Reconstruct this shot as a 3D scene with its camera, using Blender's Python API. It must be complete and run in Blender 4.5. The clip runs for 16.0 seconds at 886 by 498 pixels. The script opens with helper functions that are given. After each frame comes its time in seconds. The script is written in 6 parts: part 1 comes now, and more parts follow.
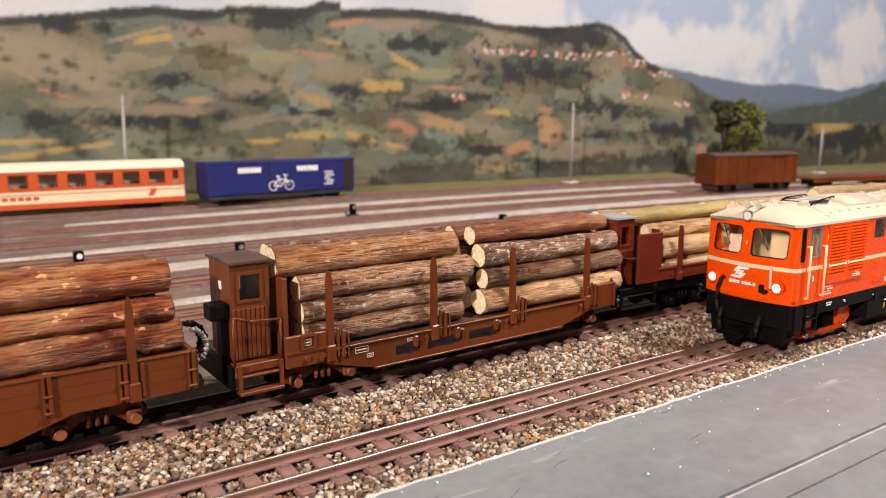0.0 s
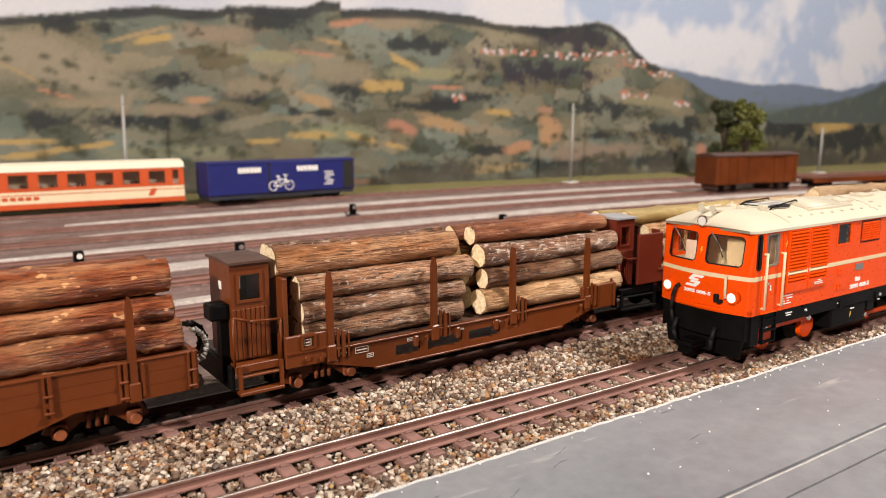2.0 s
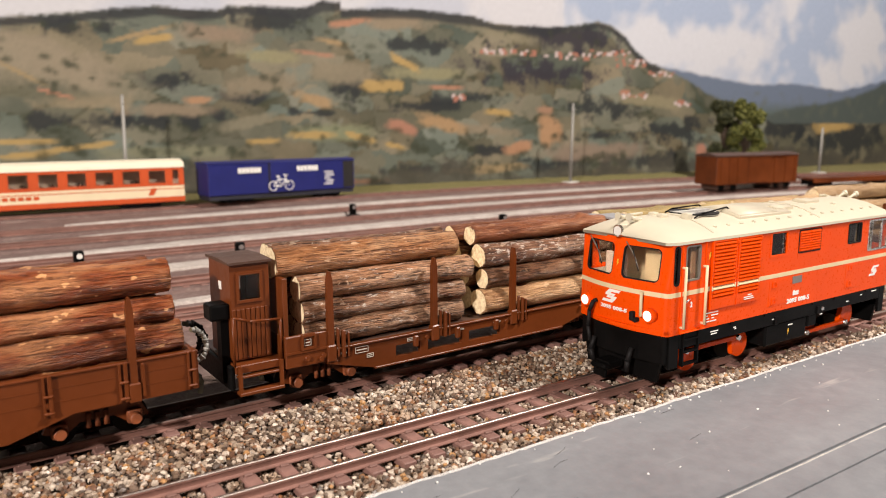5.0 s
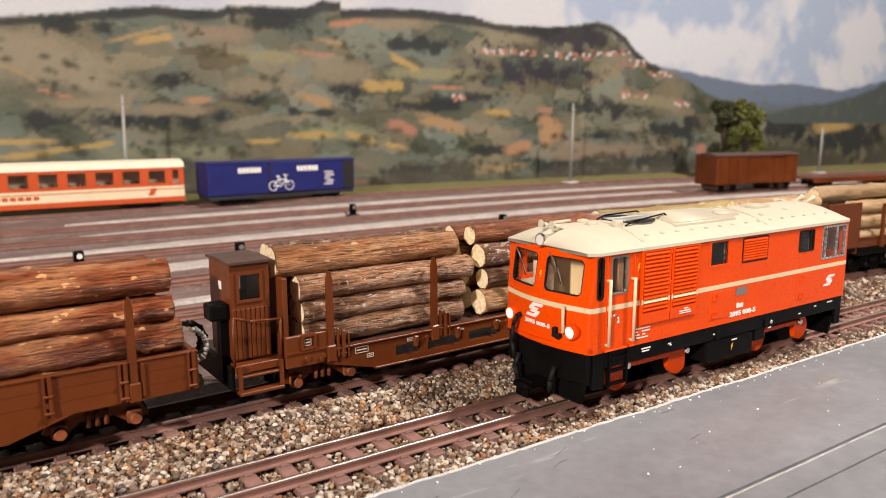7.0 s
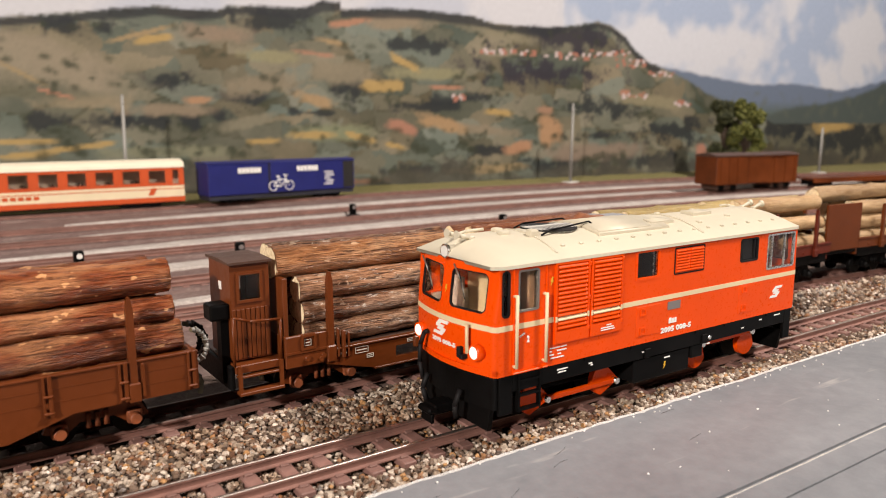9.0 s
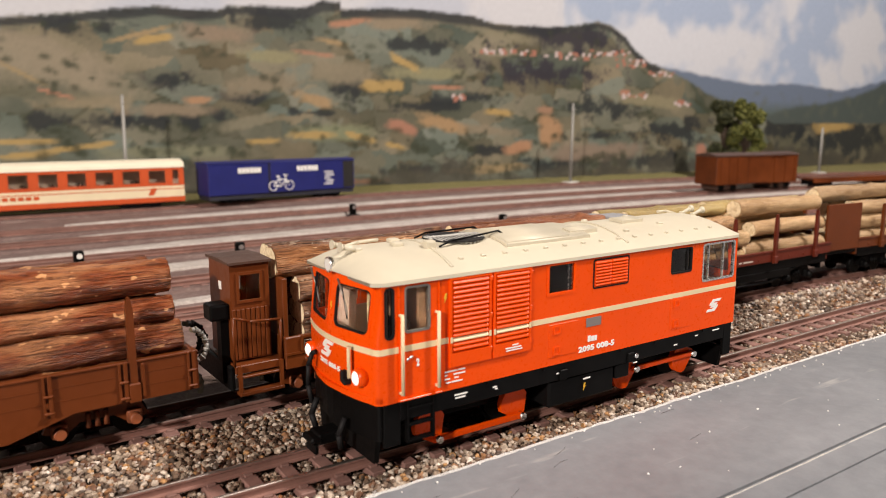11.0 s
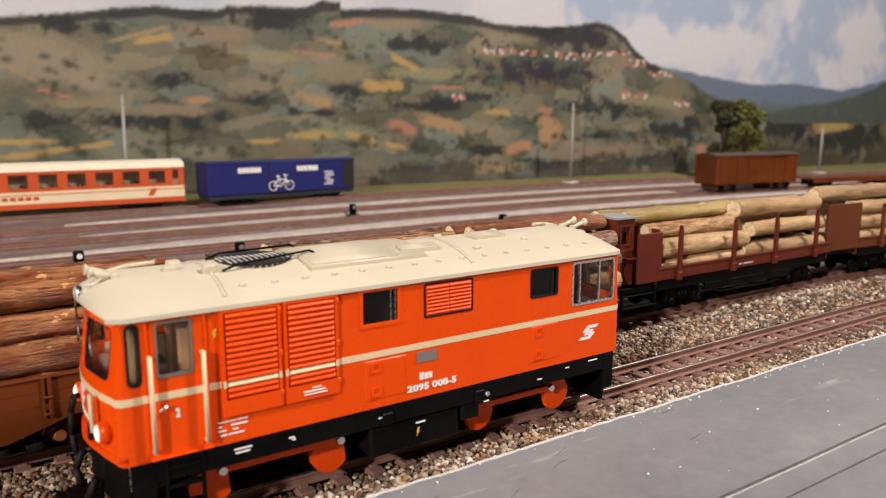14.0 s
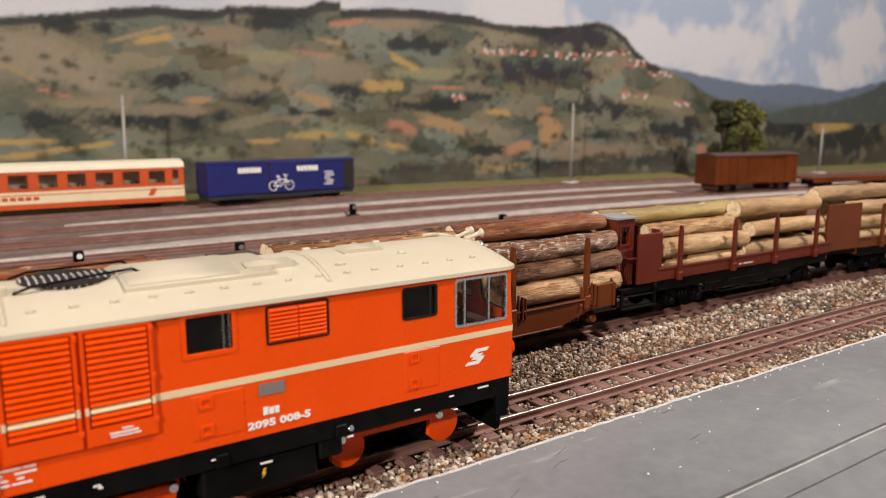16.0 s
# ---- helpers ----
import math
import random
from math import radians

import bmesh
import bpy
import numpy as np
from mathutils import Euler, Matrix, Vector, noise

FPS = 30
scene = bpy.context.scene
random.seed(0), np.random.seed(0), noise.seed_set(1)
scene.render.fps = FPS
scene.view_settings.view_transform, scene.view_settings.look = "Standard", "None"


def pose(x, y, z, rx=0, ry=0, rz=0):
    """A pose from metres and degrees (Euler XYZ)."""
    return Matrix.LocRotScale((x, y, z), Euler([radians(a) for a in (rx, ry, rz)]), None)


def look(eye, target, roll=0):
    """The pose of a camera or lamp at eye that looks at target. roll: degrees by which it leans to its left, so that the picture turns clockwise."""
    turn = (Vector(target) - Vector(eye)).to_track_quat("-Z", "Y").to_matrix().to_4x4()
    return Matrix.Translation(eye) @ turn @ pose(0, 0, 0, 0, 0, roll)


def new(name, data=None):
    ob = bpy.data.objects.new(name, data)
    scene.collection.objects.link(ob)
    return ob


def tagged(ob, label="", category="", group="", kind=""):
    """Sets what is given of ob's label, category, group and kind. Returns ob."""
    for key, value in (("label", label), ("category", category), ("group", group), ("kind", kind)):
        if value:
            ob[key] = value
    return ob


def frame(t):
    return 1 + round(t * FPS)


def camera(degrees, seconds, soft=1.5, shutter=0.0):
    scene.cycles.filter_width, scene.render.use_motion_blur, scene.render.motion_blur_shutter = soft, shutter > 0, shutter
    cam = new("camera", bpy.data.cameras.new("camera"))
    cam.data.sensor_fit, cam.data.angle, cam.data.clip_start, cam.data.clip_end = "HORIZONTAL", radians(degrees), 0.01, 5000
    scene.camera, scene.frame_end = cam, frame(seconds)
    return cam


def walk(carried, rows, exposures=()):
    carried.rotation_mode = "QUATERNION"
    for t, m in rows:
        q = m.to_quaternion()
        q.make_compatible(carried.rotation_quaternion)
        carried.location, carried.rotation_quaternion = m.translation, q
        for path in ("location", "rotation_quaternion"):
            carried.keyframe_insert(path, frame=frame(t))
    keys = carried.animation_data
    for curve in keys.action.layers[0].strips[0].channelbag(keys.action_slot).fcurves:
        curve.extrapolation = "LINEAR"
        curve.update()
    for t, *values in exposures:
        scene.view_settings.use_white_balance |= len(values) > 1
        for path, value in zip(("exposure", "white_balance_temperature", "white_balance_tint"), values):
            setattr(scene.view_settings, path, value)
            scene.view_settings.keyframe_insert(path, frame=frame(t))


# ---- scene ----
# A model railway at its true size: 9 mm gauge, rail tops at z = 0, x runs along the running track.
cam = camera(61.75, 16.0, soft=1.0)
cam.data.dof.use_dof = True
cam.data.dof.focus_distance = 0.175
cam.data.dof.aperture_fstop = 30
PAN, TILT = radians(56.15), radians(9.72)
EYE = Vector((0, 0, 0.0615))
AIM = EYE + Vector((math.cos(PAN) * math.cos(TILT), math.sin(PAN) * math.cos(TILT), -math.sin(TILT)))
walk(cam, [(0, look(EYE, AIM, -0.08)), (16, look(EYE, AIM, -0.08))],
     [(0, 0.06), (6.5, 0.02), (9, -0.05), (12.5, -0.18), (16, -0.29)])

# ---- light: two warm spot lamps beside and over the layout, and an added, unseen dim room round it ----
world = bpy.data.worlds.new("room_air")
world.use_nodes = True
world.node_tree.nodes["Background"].inputs[0].default_value = (1.0, 0.92, 0.84, 1)
world.node_tree.nodes["Background"].inputs[1].default_value = 0.25
scene.world = world


def lamp(name, eye, target, watts, size, colour):
    light = bpy.data.lights.new(name, "AREA")
    light.shape, light.size, light.energy, light.color = "DISK", size, watts, colour
    ob = new(name, light)
    ob.matrix_world = look(eye, target)
    return ob


lamp("spot_lamp", (0.75, -0.28, 1.05), (0.25, 0.2, 0), 23.5, 0.10, (1.0, 0.895, 0.83))
lamp("spot_lamp", (-1.10, -0.52, 0.64), (0.15, 0.2, 0), 26.0, 0.08, (1.0, 0.895, 0.83))

# ---- materials ----
MATS = {}


def nodes_of(name):
    m = bpy.data.materials.new(name)
    m.use_nodes = True
    nt = m.node_tree
    return m, nt, nt.nodes["Principled BSDF"]


def ramp(nt, fac, stops):
    r = nt.nodes.new("ShaderNodeValToRGB")
    els = r.color_ramp.elements
    while len(els) < len(stops):
        els.new(0.5)
    for e, (p, c) in zip(els, stops):
        e.position, e.color = p, (*c, 1)
    nt.links.new(fac, r.inputs[0])
    return r.outputs[0]


def noise_node(nt, scale, detail=4, rough=0.6, stretch=None, coords="Object"):
    tc = nt.nodes.new("ShaderNodeTexCoord")
    mp = nt.nodes.new("ShaderNodeMapping")
    mp.inputs["Scale"].default_value = stretch or (1, 1, 1)
    nt.links.new(tc.outputs[coords], mp.inputs[0])
    n = nt.nodes.new("ShaderNodeTexNoise")
    n.inputs["Scale"].default_value, n.inputs["Detail"].default_value, n.inputs["Roughness"].default_value = scale, detail, rough
    nt.links.new(mp.outputs[0], n.inputs[0])
    return n.outputs[0]


def bump(nt, b, height, strength, dist):
    n = nt.nodes.new("ShaderNodeBump")
    n.inputs["Strength"].default_value, n.inputs["Distance"].default_value = strength, dist
    nt.links.new(height, n.inputs["Height"])
    nt.links.new(n.outputs[0], b.inputs["Normal"])


def mix(nt, fac, a, b, mode="MIX"):
    n = nt.nodes.new("ShaderNodeMix")
    n.data_type, n.blend_type = "RGBA", mode
    for sock, val in ((n.inputs[0], fac), (n.inputs[6], a), (n.inputs[7], b)):
        if isinstance(val, bpy.types.NodeSocket):
            nt.links.new(val, sock)
        else:
            sock.default_value = val if isinstance(val, float) else (*val, 1)
    return n.outputs[2]


def paint(name, colour, rough=0.4, vary=0.12, scale=300, metal=0.0, bumpy=0.0, spec=0.5):
    """Painted plastic or metal with faint dust and unevenness."""
    m, nt, b = nodes_of(name)
    big = noise_node(nt, scale * 0.25, 3)
    fine = noise_node(nt, scale * 4, 4)
    lo = tuple(c * (1 - vary) for c in colour)
    hi = tuple(min(1, c * (1 + vary) + 0.01 * vary) for c in colour)
    c1 = ramp(nt, big, [(0.35, lo), (0.65, hi)])
    nt.links.new(mix(nt, 0.25, c1, ramp(nt, fine, [(0.3, lo), (0.7, hi)])), b.inputs["Base Color"])
    nt.links.new(ramp(nt, fine, [(0.3, (rough - 0.06,) * 3), (0.7, (min(1, rough + 0.08),) * 3)]), b.inputs["Roughness"])
    b.inputs["Metallic"].default_value = metal
    b.inputs["Specular IOR Level"].default_value = spec
    if bumpy:
        bump(nt, b, fine, bumpy, 0.0002)
    return m


ORANGE = paint("orange_paint", (0.80, 0.071, 0.0008), 0.30, 0.04, spec=0.19)
IVORY = paint("ivory_paint", (0.60, 0.54, 0.405), 0.5, 0.05)
STRIPE = paint("cream_stripe", (0.75, 0.60, 0.36), 0.45, 0.05)
BLACK = paint("black_paint", (0.0025, 0.0022, 0.0021), 0.42, 0.3, spec=0.07)
BROWN = paint("brown_wagon_paint", (0.118, 0.0275, 0.005), 0.36, 0.25, 160, bumpy=0.15, spec=0.28)
DARKBROWN = paint("brown_roof_paint", (0.075, 0.040, 0.028), 0.5, 0.2, spec=0.3)
RED = paint("red_wagon_paint", (0.115, 0.017, 0.007), 0.4, 0.12, spec=0.3)
RUST = paint("rust_brown", (0.19, 0.050, 0.014), 0.55, 0.5, 900)
GREYROOF = paint("grey_roof", (0.30, 0.30, 0.31), 0.5, 0.1)
WHITE = paint("white_print", (0.85, 0.83, 0.78), 0.5, 0.03)
FADED = paint("faded_print", (0.50, 0.45, 0.38), 0.5, 0.3, 2000)
GREYPRINT = paint("grey_print", (0.20, 0.17, 0.16), 0.5, 0.05)
CHROME = paint("bright_metal", (0.75, 0.73, 0.70), 0.25, 0.05, metal=1.0)
GREYMETAL = paint("wiper_metal", (0.35, 0.32, 0.28), 0.4, 0.1, metal=0.8)
RUBBER = paint("rubber", (0.010, 0.009, 0.009), 0.6, 0.2, spec=0.2)
BLUE = paint("blue_paint", (0.012, 0.016, 0.13), 0.45, 0.1)
DARKBLUE = paint("dark_underframe", (0.02, 0.02, 0.03), 0.6, 0.2)
COACHRED = paint("coach_orange", (0.55, 0.085, 0.02), 0.45, 0.08)
COACHCREAM = paint("coach_cream", (0.78, 0.66, 0.44), 0.45, 0.05)
COACHROOF = paint("coach_roof", (0.82, 0.74, 0.56), 0.5, 0.05)
COACHIN = paint("beige_panel", (0.62, 0.50, 0.42), 0.6, 0.1)
DOORIN = paint("tan_panel", (0.34, 0.20, 0.11), 0.6, 0.15)
INTERIOR = paint("cab_cream", (0.52, 0.41, 0.25), 0.6, 0.1)
# Near-black colour that stands for shade inside openings and unlit rooms.
DARKIN = paint("interior_shade", (0.012, 0.01, 0.009), 0.8, 0.2)
SLEEPER = paint("sleeper_plastic", (0.235, 0.125, 0.10), 0.65, 0.25, 700, bumpy=0.3)
RAILSIDE = paint("rail_brown", (0.235, 0.122, 0.095), 0.5, 0.25, 500)
RAILTOP = paint("rail_head", (0.62, 0.54, 0.48), 0.38, 0.15, 500, metal=1.0)
DULLTOP = paint("dull_rail_head", (0.20, 0.115, 0.092), 0.42, 0.2, 500)
POLE = paint("grey_mast", (0.32, 0.31, 0.28), 0.5, 0.1)
CONCRETE = paint("concrete", (0.55, 0.53, 0.48), 0.8, 0.1)
GREENISH = paint("grey_green_hose", (0.19, 0.2, 0.15), 0.6, 0.2)


def glass(name, tint=(0.9, 0.88, 0.82), rough=0.02):
    m, nt, b = nodes_of(name)
    b.inputs["Base Color"].default_value = (*tint, 1)
    b.inputs["Transmission Weight"].default_value = 1.0
    b.inputs["Roughness"].default_value, b.inputs["IOR"].default_value = rough, 1.3
    return m


GLASS = glass("clear_window", (0.80, 0.76, 0.68))
# Darker tint on the rear panes puts the dim cab behind into the glass.
DIMGLASS = glass("shade_tinted_window", (0.50, 0.47, 0.42))
SMOKED = glass("dim_window", (0.35, 0.31, 0.28), 0.05)


def glow(name, colour, strength):
    m, nt, b = nodes_of(name)
    b.inputs["Base Color"].default_value = (*colour, 1)
    b.inputs["Emission Color"].default_value = (*colour, 1)
    b.inputs["Emission Strength"].default_value = strength
    return m


HEADLIGHT = glow("lit_lens", (1.0, 0.94, 0.85), 0.6)
DIMLENS = paint("lamp_lens", (0.75, 0.72, 0.66), 0.15, 0.05)


def bark(name, dark, mid, light, rough=1.0, pale_flecks=0.0, knots=0.5):
    """Twig bark: long fine furrows with groove shade and ridge highlights in the colour, broad changes of tone, pale
    knots, torn patches and pale flecks, per-log shift of tone.
    """
    m, nt, b = nodes_of(name)
    furrow = noise_node(nt, 1500, 5, 0.6, (0.09, 1, 1))
    fibre = noise_node(nt, 3600, 3, 0.6, (0.06, 1, 1))
    broad = noise_node(nt, 150, 4, 0.6, (0.35, 1, 1))
    worn = noise_node(nt, 330, 5, 0.7, (0.30, 1, 1))
    spots = noise_node(nt, 560, 2, 0.5, (0.55, 1, 1))
    soft = tuple(0.55 * u + 0.45 * v for u, v in zip(dark, mid))
    warm = tuple(0.6 * u + 0.4 * v for u, v in zip(mid, light))
    c = ramp(nt, broad, [(0.34, soft), (0.50, mid), (0.66, warm)])
    # Dark grooves and pale ridges: bark grain, plus shade and highlight in the colour.
    c = mix(nt, ramp(nt, furrow, [(0.38, (0.85 * rough,) * 3), (0.50, (0, 0, 0))]), c, dark)
    c = mix(nt, ramp(nt, furrow, [(0.55, (0, 0, 0)), (0.68, (0.7 * rough,) * 3)]), c, warm)
    c = mix(nt, ramp(nt, fibre, [(0.36, (0.6 * rough,) * 3), (0.47, (0, 0, 0))]), c, dark)
    c = mix(nt, ramp(nt, worn, [(0.60, (0, 0, 0)), (0.66, (0.7, 0.7, 0.7))]), c, warm)
    c = mix(nt, ramp(nt, spots, [(0.655, (0, 0, 0)), (0.675, (knots,) * 3)]), c, light)
    # Scattered pale flecks, more of them as the amount rises.
    if pale_flecks:
        fleck_noise = noise_node(nt, 900, 5, 0.75, (0.4, 1, 1))
        c = mix(nt, ramp(nt, fleck_noise, [(0.60 - 0.05 * pale_flecks, (0, 0, 0)), (0.65 - 0.05 * pale_flecks, (0.85, 0.85, 0.85))]), c, (0.78, 0.72, 0.64))
    info = nt.nodes.new("ShaderNodeObjectInfo")
    tone = ramp(nt, info.outputs["Random"], [(0, (0.80, 0.78, 0.76)), (1, (1.25, 1.22, 1.18))])
    nt.links.new(mix(nt, 1.0, c, tone, "MULTIPLY"), b.inputs["Base Color"])
    nt.links.new(ramp(nt, worn, [(0.35, (0.30,) * 3), (0.7, (0.55,) * 3)]), b.inputs["Roughness"])
    b.inputs["Specular IOR Level"].default_value = 0.38
    bump(nt, b, mix(nt, 0.4, mix(nt, 0.4, furrow, worn), fibre), rough, 0.003)
    return m


BARK = bark("brown_bark", (0.035, 0.015, 0.008), (0.34, 0.152, 0.072), (0.80, 0.56, 0.36))
DARKBARK = bark("dark_bark", (0.028, 0.012, 0.007), (0.37, 0.175, 0.09), (0.76, 0.58, 0.42), 1.0, 0.35)
GREYBARK = bark("grey_brown_bark", (0.045, 0.020, 0.011), (0.50, 0.25, 0.13), (0.80, 0.60, 0.42), 1.0, 0.1)
FLECKEDBARK = bark("flecked_bark", (0.03, 0.013, 0.008), (0.28, 0.130, 0.07), (0.78, 0.60, 0.44), 0.9, 1.0)
TANBARK = bark("tan_bark", (0.17, 0.075, 0.03), (0.58, 0.34, 0.165), (0.92, 0.70, 0.44), 0.8)
SPLITBARK = bark("split_orange_bark", (0.085, 0.028, 0.010), (0.50, 0.21, 0.078), (0.90, 0.62, 0.38), 0.9, 0.0, 0.8)
SMOOTHBARK = bark("smooth_red_bark", (0.07, 0.02, 0.008), (0.24, 0.082, 0.033), (0.62, 0.34, 0.19), 0.55, 0.0, 0.3)
REDBARK = bark("red_brown_bark", (0.030, 0.0065, 0.002), (0.25, 0.057, 0.0135), (0.80, 0.42, 0.19), 0.8, 0.0, 0.9)
PEELED = bark("peeled_wood", (0.22, 0.125, 0.055), (0.44, 0.29, 0.15), (0.66, 0.49, 0.29), 0.45, 0.0, 0.2)
YELLOWWOOD = bark("yellow_peeled_wood", (0.20, 0.14, 0.04), (0.42, 0.31, 0.12), (0.60, 0.48, 0.24), 0.35, 0.0, 0.2)


def cutwood():
    m, nt, b = nodes_of("cut_wood")
    n = noise_node(nt, 900, 5)
    nt.links.new(ramp(nt, n, [(0.3, (0.60, 0.43, 0.23)), (0.6, (0.92, 0.76, 0.50))]), b.inputs["Base Color"])
    b.inputs["Roughness"].default_value = 0.8
    bump(nt, b, n, 0.5, 0.0003)
    return m


CUT = cutwood()


def gravel_mat():
    m, nt, b = nodes_of("mixed_gravel")
    g = nt.nodes.new("ShaderNodeNewGeometry")
    c = ramp(nt, g.outputs["Random Per Island"], [(0, (0.10, 0.075, 0.058)), (0.14, (0.19, 0.14, 0.105)), (0.32, (0.34, 0.28, 0.22)),
             (0.50, (0.48, 0.42, 0.35)), (0.64, (0.66, 0.60, 0.52)), (0.76, (0.34, 0.19, 0.10)), (0.82, (0.46, 0.27, 0.12)), (0.87, (0.17, 0.095, 0.06)), (0.965, (0.74, 0.69, 0.61))])
    nt.nodes[-1].color_ramp.interpolation = "CONSTANT"
    n = noise_node(nt, 1500, 3)
    c = mix(nt, 1.0, c, ramp(nt, n, [(0.3, (0.55, 0.53, 0.51)), (0.7, (1.22, 1.19, 1.16))]), "MULTIPLY")
    stain = noise_node(nt, 42, 4, 0.6)
    c = mix(nt, 1.0, c, ramp(nt, stain, [(0.36, (0.74, 0.58, 0.46)), (0.52, (0.91, 0.85, 0.79)), (0.7, (1.07, 1.03, 0.99))]), "MULTIPLY")
    nt.links.new(c, b.inputs["Base Color"])
    b.inputs["Roughness"].default_value = 0.42
    return m


GRAVEL = gravel_mat()


def earth(name, a, c, d, scale):
    m, nt, b = nodes_of(name)
    n1, n2 = noise_node(nt, scale, 6, 0.7), noise_node(nt, scale * 9, 5, 0.7)
    x = mix(nt, 0.5, ramp(nt, n1, [(0.3, a), (0.5, c), (0.7, d)]), ramp(nt, n2, [(0.3, a), (0.5, c), (0.72, d)]))
    nt.links.new(x, b.inputs["Base Color"])
    b.inputs["Roughness"].default_value = 0.85
    bump(nt, b, n2, 0.8, 0.0006)
    return m


YARDSLEEPER = earth("dusty_sleeper", (0.10, 0.055, 0.045), (0.15, 0.088, 0.073), (0.22, 0.155, 0.135), 80)
EARTH = earth("ballast_earth", (0.075, 0.048, 0.036), (0.13, 0.085, 0.065), (0.23, 0.18, 0.14), 90)
YARD = earth("yard_earth", (0.10, 0.058, 0.05), (0.16, 0.10, 0.085), (0.27, 0.21, 0.18), 60)
PLASTER = earth("pale_plaster_path", (0.24, 0.19, 0.165), (0.45, 0.40, 0.355), (0.66, 0.61, 0.56), 70)
EDGEWHITE = earth("white_plaster_edge", (0.55, 0.53, 0.5), (0.75, 0.73, 0.69), (0.85, 0.83, 0.79), 300)
TURF = earth("dry_turf", (0.10, 0.095, 0.03), (0.17, 0.15, 0.05), (0.25, 0.21, 0.09), 150)


def platform_mat():
    m, nt, b = nodes_of("grey_platform_paint")
    n1 = noise_node(nt, 22, 5, 0.6, (0.6, 1, 1))
    n2 = noise_node(nt, 260, 5, 0.7)
    scr = noise_node(nt, 130, 3, 0.55, (0.25, 1.6, 1))
    c = mix(nt, 0.35, ramp(nt, n1, [(0.32, (0.165, 0.175, 0.188)), (0.68, (0.27, 0.28, 0.292))]), ramp(nt, n2, [(0.3, (0.15, 0.158, 0.17)), (0.7, (0.30, 0.31, 0.32))]))
    c = mix(nt, ramp(nt, scr, [(0.65, (0, 0, 0)), (0.72, (0.5, 0.5, 0.5))]), c, (0.50, 0.49, 0.46))
    nt.links.new(c, b.inputs["Base Color"])
    nt.links.new(ramp(nt, n1, [(0.3, (0.38,) * 3), (0.7, (0.55,) * 3)]), b.inputs["Roughness"])
    bump(nt, b, n2, 0.25, 0.0003)
    return m


PLATFORM = platform_mat()
# Walls and ceiling stay out of view; dark colours keep their bounced light low.
WALLPAINT = paint("dim_bounce_wall", (0.11, 0.102, 0.098), 0.8, 0.05, 4)
CEILPAINT = paint("dim_bounce_ceiling", (0.16, 0.155, 0.15), 0.8, 0.03, 4)
WOODEDGE = paint("board_timber", (0.33, 0.21, 0.11), 0.6, 0.2, 30)


def print_mat():
    m, nt, b = nodes_of("printed_landscape")
    a = nt.nodes.new("ShaderNodeVertexColor")
    a.layer_name = "print"
    nt.links.new(a.outputs[0], b.inputs["Base Color"])
    b.inputs["Roughness"].default_value = 0.6
    b.inputs["Specular IOR Level"].default_value = 0.25
    return m


PRINT = print_mat()


def leaf_mat(name, a, c):
    m, nt, b = nodes_of(name)
    g = nt.nodes.new("ShaderNodeNewGeometry")
    nt.links.new(ramp(nt, g.outputs["Random Per Island"], [(0, a), (1, c)]), b.inputs["Base Color"])
    b.inputs["Roughness"].default_value = 0.8
    return m


# Two leaf tones: the crown's lit and shaded halves are put into colour.
LEAF = leaf_mat("leaf_foam", (0.04, 0.052, 0.008), (0.19, 0.19, 0.04))
SHADELEAF = leaf_mat("shaded_leaf_foam", (0.015, 0.02, 0.006), (0.06, 0.062, 0.016))
TRUNK = paint("tree_trunk", (0.09, 0.06, 0.04), 0.8, 0.3)

# ---- building helpers: all shapes are written in millimetres ----
MM = 0.001


def link(name, bm, mats, parent=None):
    bmesh.ops.scale(bm, vec=(MM, MM, MM), verts=bm.verts)
    me = bpy.data.meshes.new(name)
    bm.to_mesh(me)
    bm.free()
    for m in mats if isinstance(mats, (list, tuple)) else (mats,):
        me.materials.append(m)
    ob = new(name, me)
    ob.parent = parent
    return ob


def part(name, bm, mats, parent, label=""):
    ob = tagged(link(name, bm, mats, parent), label)
    if mats in (GLASS, DIMGLASS, SMOKED):
        ob.visible_shadow = False
    return ob


def again(ob, dx, dy=0.0, dz=0.0):
    """The same part once more, shifted by millimetres, sharing its mesh."""
    o = ob.copy()
    scene.collection.objects.link(o)
    o.location = ob.location + Vector((dx, dy, dz)) * MM
    return o


def thing(name, x, y, z, label, category, group="", turn=0.0, kind=""):
    e = new(name)
    e.empty_display_size = 0.01
    e.matrix_basis = Matrix.Translation(Vector((x, y, z)) * MM) @ Matrix.Rotation(turn, 4, "Z")
    return tagged(e, label, category, group, kind)


def box(bm, x0, x1, y0, y1, z0, z1, bevel=0.0, mat=0, segs=1):
    r = bmesh.ops.create_cube(bm, size=1.0)
    vs = r["verts"]
    for v in vs:
        v.co = Vector(((x0 + x1) / 2 + v.co.x * (x1 - x0), (y0 + y1) / 2 + v.co.y * (y1 - y0), (z0 + z1) / 2 + v.co.z * (z1 - z0)))
    fs = list({f for v in vs for f in v.link_faces})
    for f in fs:
        f.material_index = mat
    if bevel:
        es = list({e for v in vs for e in v.link_edges})
        bmesh.ops.bevel(bm, geom=es, offset=bevel, segments=segs, affect="EDGES", profile=0.5)
    return bm


def slab(*a, **k):
    return box(bmesh.new(), *a, **k)


